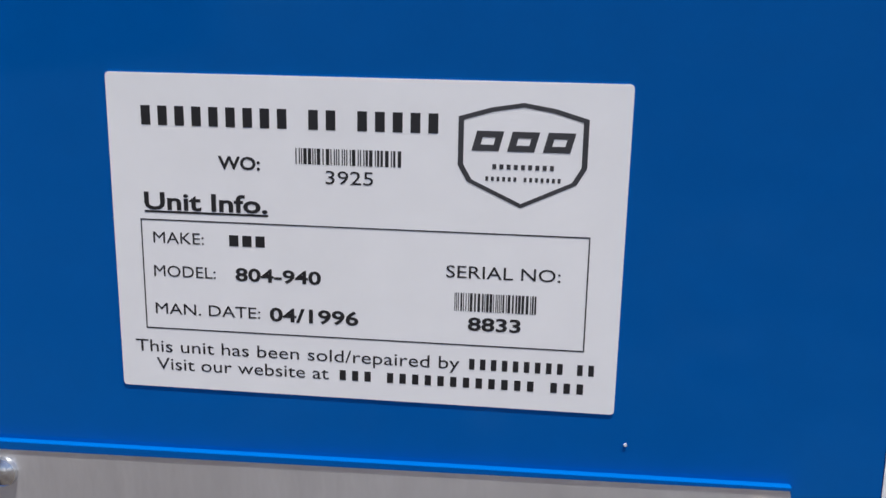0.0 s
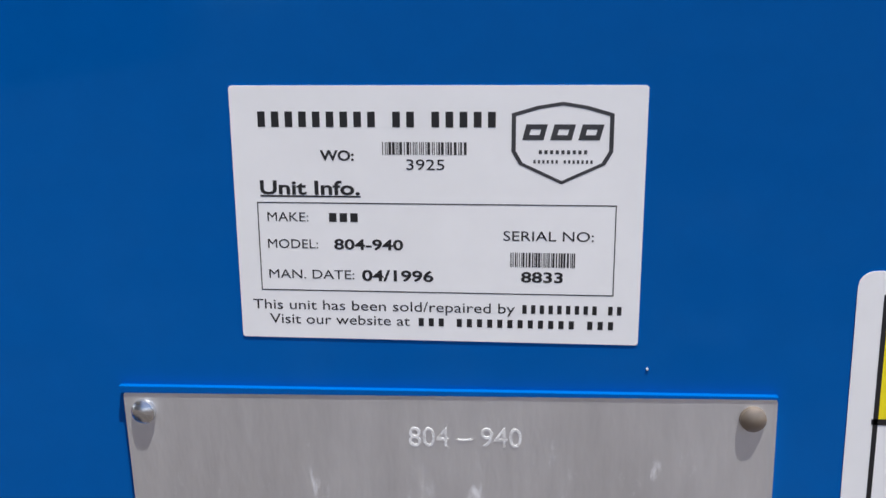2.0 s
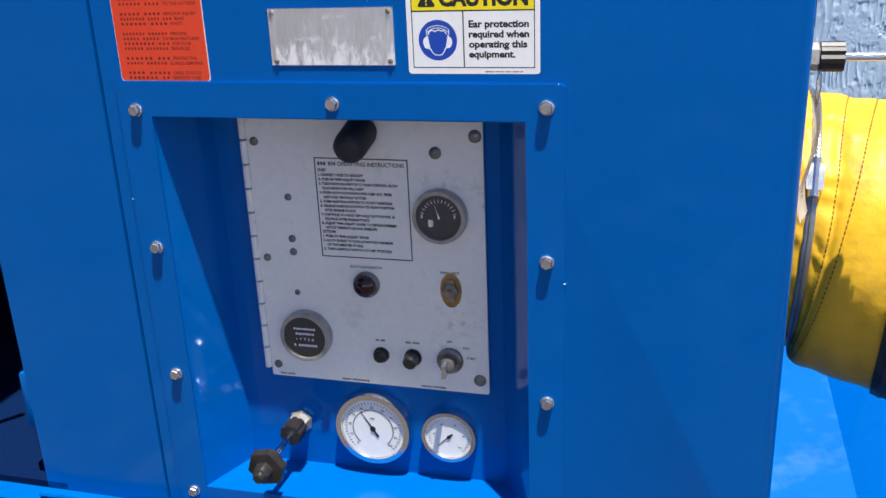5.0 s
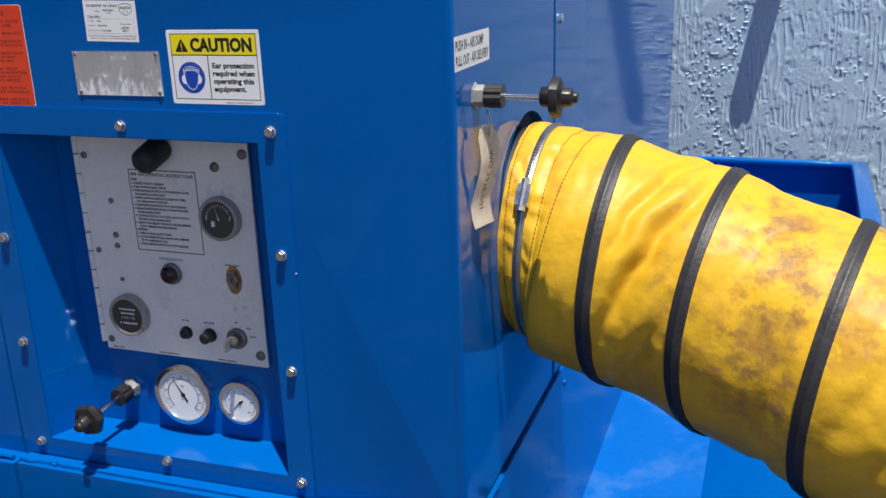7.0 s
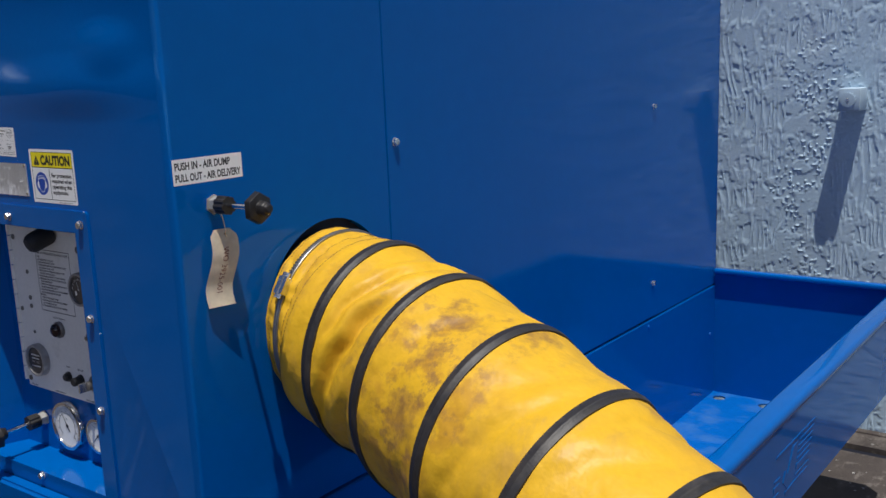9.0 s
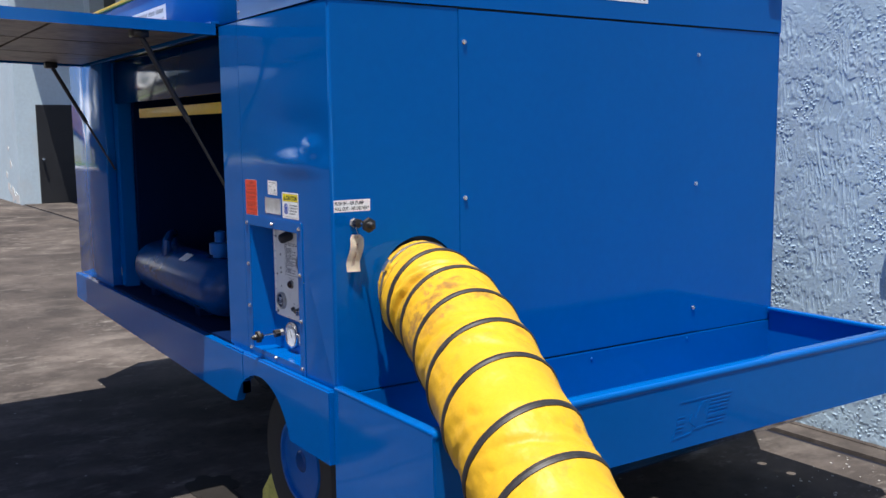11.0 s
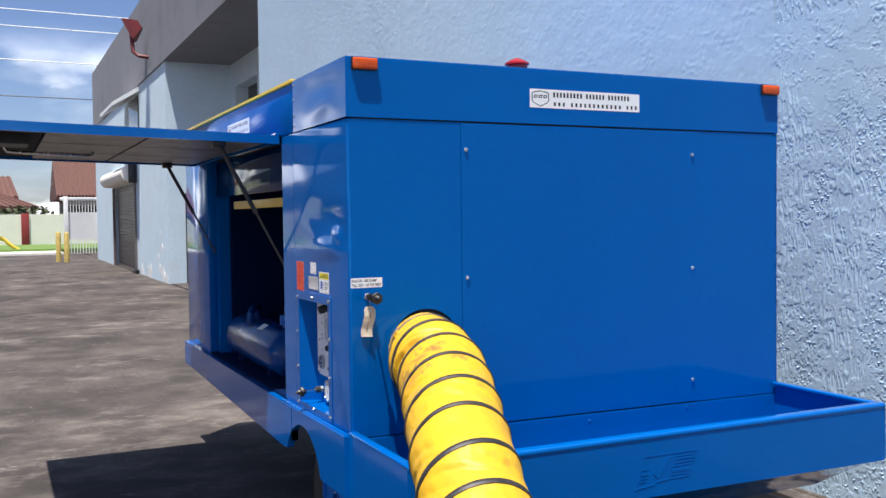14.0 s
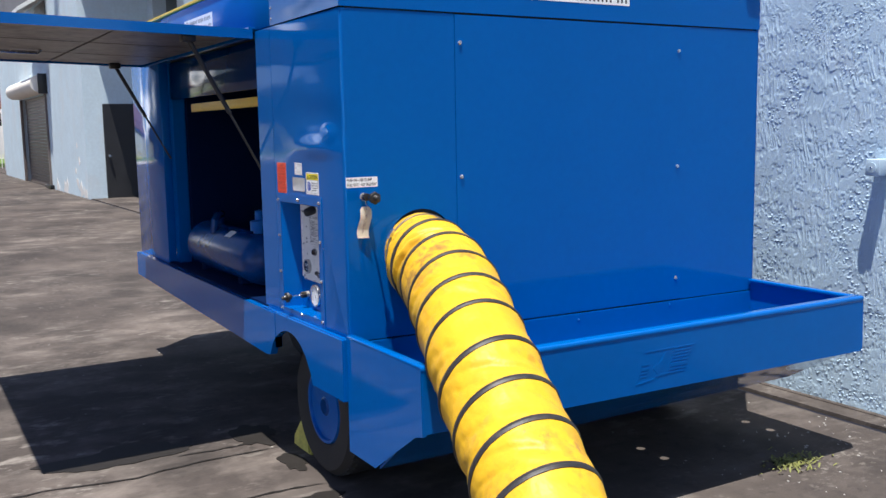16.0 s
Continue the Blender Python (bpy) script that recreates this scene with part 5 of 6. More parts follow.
part("panel_light", bm, rust_bolt, panel, "corroded brass panel light")
# push buttons and key switch
for x, z, r, d in ((-0.4375, 0.9165, 0.0078, 0.008), (-0.3985, 0.9165, 0.0085, 0.016)):
    bm = B()
    lathe(bm, (x, -CY, z), (0, -1, 0), [(0, r * 1.25), (0.003, r * 1.2), (0.003, r), (d, r * 0.95), (d + 0.002, r * 0.7), (d + 0.002, 0)], 24)
    part("push_button", bm, black_plastic, panel)
bm = B()
lathe(bm, (-0.3535, -CY, 0.917), (0, -1, 0), [(0, 0.0155), (0.004, 0.0155), (0.006, 0.0125), (0.006, 0.0085), (0.018, 0.0085), (0.019, 0.006), (0.019, 0)], 28)
key = part("key_switch", bm, dull_metal, panel)
bm = B()
slab(bm, [(-0.3555, 0.909), (-0.3515, 0.909), (-0.3515, 0.925), (-0.3555, 0.925)], CY + 0.019, CY + 0.033, SIDE)
part("key_slot", bm, zinc, key)
# black rubber cap at the top of the panel
bm = B()
d = Vector((-0.11, -1, -0.38)).normalized()
lathe(bm, (-0.441, -CY, 1.187), d, [(0, 0.0165), (0.006, 0.0182), (0.034, 0.018), (0.042, 0.0165), (0.047, 0.012), (0.048, 0.005), (0.048, 0)], 28)
part("rubber_cap", bm, rubber, panel, "black rubber cap over a breather")


def pull_knob(at, way, length, r, name, turn=0.2):
    """A push-pull control: nut, collar, bright rod and a hexagonal knob."""
    at, d = Vector(at), Vector(way).normalized()
    bm = B()
    lathe(bm, at, d, [(0, r * 0.66), (0.002, r * 0.66), (0.002, r * 0.56), (0.012, r * 0.56), (0.014, r * 0.45)], 6, 0.4)
    k = part(name, bm, nut_mat, cart, "push-pull control with a black knob")
    bm = B()
    u, w = axes(d)[1:]
    m = Matrix((u, w, d)).transposed().to_4x4()
    m.translation = at + d * 0.014
    slab(bm, [(r * q * math.cos(0.2618 * j), r * q * math.sin(0.2618 * j)) for j, q in enumerate((0.6, 0.6, 0.52) * 8)], 0.0, 0.021, m)      # ribbed for the grip
    part("collar", bm, knob_mat, k)
    bm = B()
    rod(bm, at + d * 0.034, at + d * length, r * 0.17, 14)
    part("rod", bm, chrome, k)
    bm = B()
    lathe(bm, at + d * (length - 0.014), d, [(0, r * 0.5), (0.011, r * 0.55), (0.013, r * 1.05), (0.023, r * 1.0), (0.025, r * 0.5), (0.036, r * 0.46), (0.038, r * 0.3), (0.043, r * 0.28), (0.043, 0)], 6, turn)
    bmesh.ops.bevel(bm, geom=bm.edges[:], offset=0.0007, segments=1, affect="EDGES")
    part("knob", bm, knob_mat, k)


pull_knob((-0.552, RY, 0.812), (-0.02, -1, -0.06), 0.094, 0.0235, "pull_control")
PLACE[0] = Matrix.Identity(4)
pull_knob((0.0, 0.077, 1.263), (1, 0.0, 0.0), 0.094, 0.0235, "pull_control", math.pi / 6)

# ---- stickers and the rating plate on the side sheet ----
U = 0.00016


def sticker(name, x0, x1, z0, z1, mat, label, r=0.0015, m=SIDE):
    bm = B()
    slab(bm, rrect(x0, x1, z0, z1, r), 0.0, U, m)
    return part(name, bm, mat, cart, label)


# asset label
X0, X1, Z0, Z1 = -0.4808, -0.4035, 1.3335, 1.3827
SET = Vector(((X0 + X1) / 2, 0.0, (Z0 + Z1) / 2))
PLACE[0] = Matrix.Translation(SET - Vector((0, 0, 0.0004))) @ Matrix.Rotation(radians(1.1), 4, "Y") @ Matrix.Translation(-SET)   # stuck on a little askew
asset = sticker("asset_label", X0, X1, Z0, Z1, white_vinyl, "white printed asset label", 0.0006)


def lx(u):
    return X0 + (X1 - X0) * u


def lz(v):
    return Z1 - (Z1 - Z0) * v


A = U + 0.00003
mark(asset, ink, "lettering", bars, [9, 2, 5], lx(0.0606), lz(0.159), 0.0032, (X1 - X0) * 0.5923, SIDE, A, 0.55)
mark(asset, ink, "lettering", words, "WO:", lx(0.2185), lz(0.2825), 0.0019, SIDE, A, (X1 - X0) * 0.0835, 0.035)
mark(asset, ink, "barcode", barcode, lx(0.372), lx(0.5804), lz(0.2595), lz(0.2115), SIDE, A, 1)
mark(asset, ink, "lettering", words, "3925", lx(0.4302), lz(0.3168), 0.002, SIDE, A, (X1 - X0) * 0.0925, 0.0)
mark(asset, ink, "lettering", words, "Unit Info.", lx(0.0655), lz(0.415), 0.0026, SIDE, A, (X1 - X0) * 0.2491, 0.035)
mark(asset, ink, "lettering", words, "MAKE:", lx(0.08), lz(0.5224), 0.0018, SIDE, A, (X1 - X0) * 0.1037, 0.0)
mark(asset, ink, "lettering", bars, [3], lx(0.2315), lz(0.5245), 0.0019, (X1 - X0) * 0.0798, SIDE, A, 0.7)
mark(asset, ink, "lettering", words, "MODEL:", lx(0.078), lz(0.63), 0.0018, SIDE, A, (X1 - X0) * 0.1273, 0.0)
mark(asset, ink, "lettering", words, "804-940", lx(0.2458), lz(0.632), 0.002, SIDE, A, (X1 - X0) * 0.1733, 0.035)
mark(asset, ink, "lettering", words, "MAN. DATE:", lx(0.0772), lz(0.7527), 0.0018, SIDE, A, (X1 - X0) * 0.2172, 0.0)
mark(asset, ink, "lettering", words, "04/1996", lx(0.3137), lz(0.757), 0.0021, SIDE, A, (X1 - X0) * 0.1798, 0.035)
mark(asset, ink, "lettering", words, "SERIAL NO:", lx(0.6657), lz(0.5885), 0.0019, SIDE, A, (X1 - X0) * 0.2186, 0.0)
mark(asset, ink, "barcode", barcode, lx(0.6829), lx(0.8405), lz(0.6926), lz(0.6352), SIDE, A, 2)
mark(asset, ink, "lettering", words, "8833", lx(0.7098), lz(0.7525), 0.002, SIDE, A, (X1 - X0) * 0.1026, 0.035)
mark(asset, ink, "lettering", words, "This unit has been sold/repaired by", lx(0.031), lz(0.881), 0.002, SIDE, A, (X1 - X0) * 0.6646, 0.0)
mark(asset, ink, "lettering", bars, [9, 2], lx(0.709), lz(0.8816), 0.0019, (X1 - X0) * 0.2534, SIDE, A, 0.5)
mark(asset, ink, "lettering", words, "Visit our website at", lx(0.0735), lz(0.9405), 0.002, SIDE, A, (X1 - X0) * 0.3591, 0.0)
mark(asset, ink, "lettering", bars, [3, 12, 3], lx(0.4486), lz(0.942), 0.0018, (X1 - X0) * 0.4959, SIDE, A, 0.5)
mark(asset, ink, "rule", slab, rect(lx(0.0655), lx(0.316), lz(0.426), lz(0.4195)), A - 0.00002, A, SIDE)
mark(asset, ink, "border", outline, lx(0.0555), lx(0.9362), lz(0.803), lz(0.4465), 0.0002, A - 0.00002, A, SIDE)


def shield(parent, mat, cx, cz, w, h, m, a, stroke):
    """A plain shield outline with three blocks in it, each a part of its own."""
    def ring(k):
        return [(cx - w * k, cz + h * 0.72 * k), (cx - w * 0.5 * k, cz + h * 0.9 * k), (cx, cz + h * k), (cx + w * 0.5 * k, cz + h * 0.9 * k), (cx + w * k, cz + h * 0.72 * k),
                (cx + w * k, cz - h * 0.2 * k), (cx + w * 0.85 * k, cz - h * 0.52 * k), (cx, cz - h * k), (cx - w * 0.85 * k, cz - h * 0.52 * k), (cx - w * k, cz - h * 0.2 * k)]
    mark(parent, mat, "emblem", slab, ring(1.0)[::-1], a - 0.00002, a, m, [ring(1 - stroke)])
    for k in (-1, 0, 1):
        x = cx + k * w * 0.55
        mark(parent, mat, "emblem_block", slab, [(x - w * 0.24, cz + h * 0.08), (x + w * 0.18, cz + h * 0.08), (x + w * 0.26, cz + h * 0.46), (x - w * 0.16, cz + h * 0.46)], a - 0.00002, a, m, [[(x - w * 0.1, cz + h * 0.2), (x + w * 0.1, cz + h * 0.2), (x + w * 0.13, cz + h * 0.34), (x - w * 0.07, cz + h * 0.34)]])


shield(asset, logo_grey, lx(0.803), lz(0.214), (X1 - X0) * 0.12, (Z1 - Z0) * 0.154, SIDE, A, 0.085)
mark(asset, logo_grey, "lettering", bars, [9], lx(0.745), lz(0.255), 0.0008, (X1 - X0) * 0.12, SIDE, A, 0.55)
mark(asset, logo_grey, "lettering", bars, [6, 7], lx(0.733), lz(0.29), 0.0007, (X1 - X0) * 0.145, SIDE, A, 0.5)
PLACE[0] = Matrix.Identity(4)

# caution sign
C0, C1, D0, D1 = -0.3642, -0.2364, 1.2586, 1.3470
caution = sticker("caution_sign", C0, C1, D0, D1, white_vinyl, "white and yellow caution sign for ear protection", 0.003)
bm = B()
slab(bm, rect(C0 + 0.0052, C1 - 0.0052, D1 - 0.0295, D1 - 0.0052), U - 0.00002, A, SIDE)
part("yellow_field", bm, yellow_vinyl, caution)
A2 = A + 0.00003
mark(caution, ink, "border", outline, C0 + 0.0048, C1 - 0.0048, D0 + 0.0056, D1 - 0.0045, 0.0009, U, A2, SIDE)
mark(caution, ink, "rule", slab, rect(C0 + 0.0045, C1 - 0.0045, D1 - 0.0304, D1 - 0.0292), U, A2, SIDE)
mark(caution, ink, "rule", slab, rect(C0 + 0.0546, C0 + 0.0558, D0 + 0.0056, D1 - 0.03), U, A2, SIDE)
mark(caution, ink, "rule", slab, [(C0 + 0.0115, D1 - 0.0248), (C0 + 0.0128, D1 - 0.0262), (C0 + 0.0272, D1 - 0.0262), (C0 + 0.0285, D1 - 0.0248), (C0 + 0.0207, D1 - 0.0112), (C0 + 0.0193, D1 - 0.0112)], U, A2, SIDE)
mark(caution, ink, "lettering", words, "CAUTION", C0 + 0.0323, D1 - 0.025, 0.0146, SIDE, A2, 0.0845, 0.07)
for k, line in enumerate(("Ear protection", "required when", "operating this", "equipment.")):
    mark(caution, ink, "lettering", words, line, C0 + 0.0604 - 0.0001 * k, D1 - 0.045 - 0.00928 * k, 0.0062, SIDE, A2, (0.057, 0.0573, 0.0556, 0.0444)[k], 0.055)
mark(caution, ink, "lettering", bars, [6, 3, 3, 4, 5, 2], C0 + 0.0755, D0 + 0.0014, 0.0016, 0.036, SIDE, A2, 0.6)
bm = B()
slab(bm, rect(C0 + 0.0195, C0 + 0.0207, D1 - 0.0215, D1 - 0.0158), A2, A2 + 0.00003, SIDE)
slab(bm, disc(C0 + 0.0201, D1 - 0.0237, 0.0008, 10), A2, A2 + 0.00003, SIDE)
part("exclamation_mark", bm, yellow_vinyl, caution)
PX, PZ = C0 + 0.03, D0 + 0.0316
bm = B()
slab(bm, disc(PX, PZ, 0.0189, 44), U, A2, SIDE)
blue_disc = part("blue_disc", bm, blue_vinyl, caution)
A3 = A2 + 0.00003


def stroke(bm, pts, w):
    """A thin printed line through points of the disc, in tenths of a millimetre from its centre."""
    pts = [Vector((PX + x * 1e-4, PZ + z * 1e-4)) for x, z in pts]
    for p, q in zip(pts, pts[1:]):
        d = (q - p).normalized() * w / 2
        n = Vector((-d.y, d.x))
        slab(bm, [tuple(c) for c in (p - d * 0.6 - n, q + d * 0.6 - n, q + d * 0.6 + n, p - d * 0.6 + n)], A2, A3, SIDE)


for name, pts, w in (("headband", [(-98, 77), (-113, 94), (-85, 116), (-39, 133), (0, 137), (46, 131), (85, 116), (114, 94), (104, 74), (78, 94), (46, 109), (0, 114), (-35, 111), (-74, 96), (-98, 77)], 0.0007),
                     ("hairline", [(-88, 55), (-85, 81), (-52, 94), (-26, 81), (9, 98), (39, 85), (65, 90), (87, 58)], 0.0011),
                     ("headband_arm", [(-108, 84), (-104, 42)], 0.0008), ("headband_arm", [(112, 84), (108, 48)], 0.0008),
                     ("chin_line", [(-75, -79), (-52, -118), (-26, -137), (9, -140), (39, -134), (62, -101), (74, -71)], 0.001)):
    bm = B()
    stroke(bm, pts, w)
    part(name, bm, white_vinyl, blue_disc)
for side in ([(-100, 42), (-117, 32), (-137, 16), (-146, -17), (-139, -49), (-124, -75), (-91, -82), (-75, -79), (-87, -17), (-94, 35)],
             [(98, 48), (117, 32), (134, 16), (142, -17), (134, -49), (117, -71), (87, -75), (74, -71), (87, -17), (95, 42)]):
    bm = B()
    slab(bm, [(PX + x * 1e-4, PZ + z * 1e-4) for x, z in side], A2, A3, SIDE)
    part("ear_muff", bm, white_vinyl, blue_disc)

# orange warning sticker
O0, O1, Q0, Q1 = -0.6825, -0.5793, 1.2505, 1.379
PLACE[0] = Matrix.Translation((0, U * 0.9, 0))
sticker("sticker_backing", O0 - 0.0004, O1 + 0.0009, Q0 - 0.0009, Q1 + 0.0005, white_vinyl, "white backing edge of the orange sticker", 0.004)
PLACE[0] = Matrix.Identity(4)
orange = sticker("warning_sticker", O0, O1, Q0, Q1, orange_vinyl, "orange safety warning sticker in small print", 0.004)
rows = (([7, 4], "READ AND", 0.0), ([5, 6, 2], "LABEL", 0.25), None, ([6, 4], "METAL PARTS", 0.0), None, ([4, 3], "EXPOSED AREAS OR", 0.0), ([6, 4], "TO THE OUTSIDE", 0.0), None,
        ([5, 4], "SERIOUS INJURY", 0.0), ([8, 4, 3], "RING", 0.3), ([6, 4], "PARTS", 0.35), None, ([7, 6], "PERSONS", 0.28), ([5, 5], "THE MANUFACTURER", 0.0), ([8, 3], "FOR YOUR", 0.2), ([6, 7], "SERVICES", 0.25), None,
        ([6, 3], "PROTECTIVE", 0.12), ([5, 6], "GUARDS REMOVED", 0.0), None, ([4, 5], "LABEL SHOULD", 0.05), ([7, 2], "SERVICE THIS", 0.08))
for k, row in enumerate(rows):
    if row:
        z = Q1 - 0.022 - 0.005 * k
        w = 0.0027 * len(row[1])
        right = O1 - 0.006 - row[2] * 0.05
        mark(orange, red_ink, "lettering", words, row[1], right, z, 0.0032, SIDE, A, w, 0.03, "RIGHT")
        mark(orange, red_ink, "lettering", bars, row[0], O0 + 0.008, z, 0.003, max(0.02, right - w - O0 - 0.011), SIDE, A, 0.55)
mark(orange, red_ink, "lettering", words, "WARNING", O0 + 0.03, Q1 - 0.013, 0.0055, SIDE, A, 0.045, 0.05)

# rating plate
P0, P1, R0, R1 = -0.507, -0.3775, 1.2668, 1.3222
bm = B()
slab(bm, rrect(P0, P1, R0, R1, 0.001), 0.0, 0.0012, SIDE)
plate = part("rating_plate", bm, plate_metal, cart, "worn bare aluminium rating plate with stamped numbers")
for text_, u, v, wd in (("804 \u2013 940", 0.45, 0.2, 0.0225), ("1416A-372", 0.215, 0.58, 0.029), ("8833", 0.815, 0.58, 0.0125), ("R-134A", 0.56, 0.75, 0.016)):
    bm = B()
    words(bm, text_, P0 + u * (P1 - P0), R1 - v * (R1 - R0), 0.0042, SIDE, 0.0013, wd)
    bmesh.ops.solidify(bm, geom=bm.faces[:], thickness=0.0005)
    part("stamped_number", bm, stamped, plate)
for x, z, m_ in ((P0 + 0.004, R1 - 0.0042, zinc), (P1 - 0.0045, R1 - 0.0042, rust_bolt), (P0 + 0.0055, R0 + 0.004, rust_bolt), (P1 - 0.0045, R0 + 0.004, rust_bolt)):
    screw(plate, (x, -0.0012, z), (0, -1, 0), 0.0026, m_)
bm = B()
slab(bm, [(P0 - 0.0008, R1 - 0.0002), (P1 + 0.0004, R1 - 0.0002), (P1, R1 + 0.0003), (P0 + 0.08, R1 + 0.0007), (P0 - 0.0008, R1 + 0.0012)], 0.0, 0.0014, SIDE)
part("paint_edge", bm, paint, plate, "blue overspray along the top edge")

# push-pull label on the end sheet
push = sticker("control_label", 0.0075, 0.1385, 1.2985, 1.3365, white_vinyl, "white label for the air control", 0.001, END)
mark(push, ink, "lettering", words, "PUSH IN - AIR DUMP", 0.0115, 1.3205, 0.0108, END, A, 0.104, 0.045)
mark(push, ink, "lettering", words, "PULL OUT - AIR DELIVERY", 0.0115, 1.3035, 0.0108, END, A, 0.1235, 0.045)
# banner on the top band
bm = B()
slab(bm, rect(0.818, 1.389, 2.027, 2.106), 0.003, 0.004, END)
banner = part("banner_sticker", bm, white_vinyl, cart, "white banner sticker with a shield emblem")
mark(banner, ink, "lettering", bars, [9, 6, 7], 0.93, 2.073, 0.023, 0.405, END, 0.0042, 0.55)
mark(banner, ink, "lettering", bars, [3, 12, 3], 0.93, 2.036, 0.018, 0.45, END, 0.0042, 0.42)
shield(banner, ink, 0.87, 2.066, 0.043, 0.034, END, 0.0042, 0.1)
bm = B()
slab(bm, rect(-2.0, -1.5, 2.03, 2.11), 0.0, 0.001, Matrix(((1, 0, 0, 0), (0, 0, -1, 0.002), (0, 1, 0, 0), (0, 0, 0, 1))))
banner = part("banner_sticker", bm, white_vinyl, cart, "white banner sticker with a shield emblem")
M2 = Matrix(((1, 0, 0, 0), (0, 0, -1, 0.002), (0, 1, 0, 0), (0, 0, 0, 1)))
mark(banner, logo_grey, "lettering", bars, [9, 6, 7], -1.9, 2.077, 0.02, 0.37, M2, 0.0012, 0.5)
mark(banner, logo_grey, "lettering", bars, [3, 12, 3], -1.9, 2.042, 0.016, 0.38, M2, 0.0012, 0.35)
shield(banner, logo_grey, -1.95, 2.07, 0.036, 0.032, M2, 0.0012, 0.1)

# marker lamps and beacon
for y in (0.0735, 2.165):
    bm = B()
    box(bm, 0.003, 0.012, y - 0.054, y + 0.054, 2.138, 2.188, 0.003)
    l = part("marker_lamp", bm, black_plastic, cart, "amber marker lamp")
    bm = B()
    box(bm, 0.011, 0.028, y - 0.051, y + 0.051, 2.142, 2.185, 0.0078, 4)
    part("lens", bm, amber, l)
    bm = B()
    for k in range(5):
        for z in (2.153, 2.174):
            c = y - 0.036 + 0.018 * k + 0.5 * (z - 2.16)
            lathe(bm, (0.0255, c, z), (1, 0, 0), [(0, 0.0075), (0.0012, 0.006), (0.0022, 0.0)], 4, 0.3 * k)
    part("lens_ribs", bm, amber_deep, l, "dark orange prisms in the lens")
bm = B()
lathe(bm, (-0.2, 0.877, TOP - 0.004), (0, 0, 1), [(0, 0.05), (0.012, 0.05), (0.014, 0.046), (0.046, 0.046), (0.05, 0.055), (0.058, 0.054), (0.066, 0.042), (0.08, 0.012), (0.083, 0)], 24)
part("beacon", bm, bright_red, cart, "red warning beacon on the roof")

# ---- hose on its collar ----
HC = Vector((0.0, 0.302, 1.055))
bm = B()
lathe(bm, HC - Vector((0.02, -0.008, 0.018)), (1, -0.02, -0.04), [(0, 0.145), (0.026, 0.145), (0.03, 0.144), (0.06, 0.143), (0.06, 0.138), (0.0, 0.138)], 48)
part("outlet_collar", bm, rubber, cart, "black rubber air outlet collar")
# the hose's middle line, one knot a turn of the spiral; past the tray it sinks to the ground
RINGS = [(0.095, 0.301, 1.011), (0.232, 0.28, 0.977), (0.384, 0.231, 0.934), (0.528, 0.182, 0.884), (0.668, 0.133, 0.824), (0.823, 0.082, 0.757), (0.961, 0.046, 0.671), (1.106, 0.007, 0.597), (1.246, -0.034, 0.522), (1.384, -0.08, 0.442), (1.531, -0.127, 0.375),
         (1.68, -0.17, 0.31), (1.82, -0.21, 0.25), (1.97, -0.25, 0.205), (2.12, -0.285, 0.182), (2.28, -0.31, 0.177), (2.44, -0.33, 0.177), (2.6, -0.35, 0.177)]
knots = [Vector((-0.09, 0.303, 1.045)), Vector((0.003, 0.313, 1.036))] + [Vector(p) for p in RINGS] + [Vector((2.76, -0.365, 0.177)), Vector((2.92, -0.375, 0.177))]
CUT = radians(-45)      # the spiral's turns are counted from here, underneath at the back


def spline(s):
    """A smooth line through the knots; s counts knots."""
    i = max(1, min(len(knots) - 3, int(s)))
    t = s - i
    a, b, c, d = knots[i - 1:i + 3]
    return 0.5 * (2 * b + (c - a) * t + (2 * a - 5 * b + 4 * c - d) * t * t + (3 * b - a - 3 * c + d) * t ** 3)


def hose_frame(s):
    d = (spline(s + 0.02) - spline(s - 0.02)).normalized()
    if s < 2.0:        # the cuff sits square on its collar
        k = max(0.0, min(1.0, (s - 1.3) / 0.7))
        d = Vector((1, -0.03, -0.04)).lerp(d, k * k * (3 - 2 * k)).normalized()
    u = Vector((0, 1, 0))
    u = (u - d * u.dot(d)).normalized()
    return spline(s), d, u, d.cross(u)


HR = 0.171


def lead(a):
    """How far along the line, in turns, the spiral has come at angle a."""
    return (a - math.pi) / (2 * math.pi) + 0.4236 - 0.0603 * math.sin(a) + 0.0438 * math.cos(a)


def rested(p):
    """The soft hose is pressed in where it lies on the tray's rim."""
    low = LIP + 0.014 - 3.0 * (p.x - 0.575) ** 2
    return Vector((p.x, p.y, low + 0.12 * (p.z - low))) if 0.3 < p.x < 0.85 and p.z < low else p


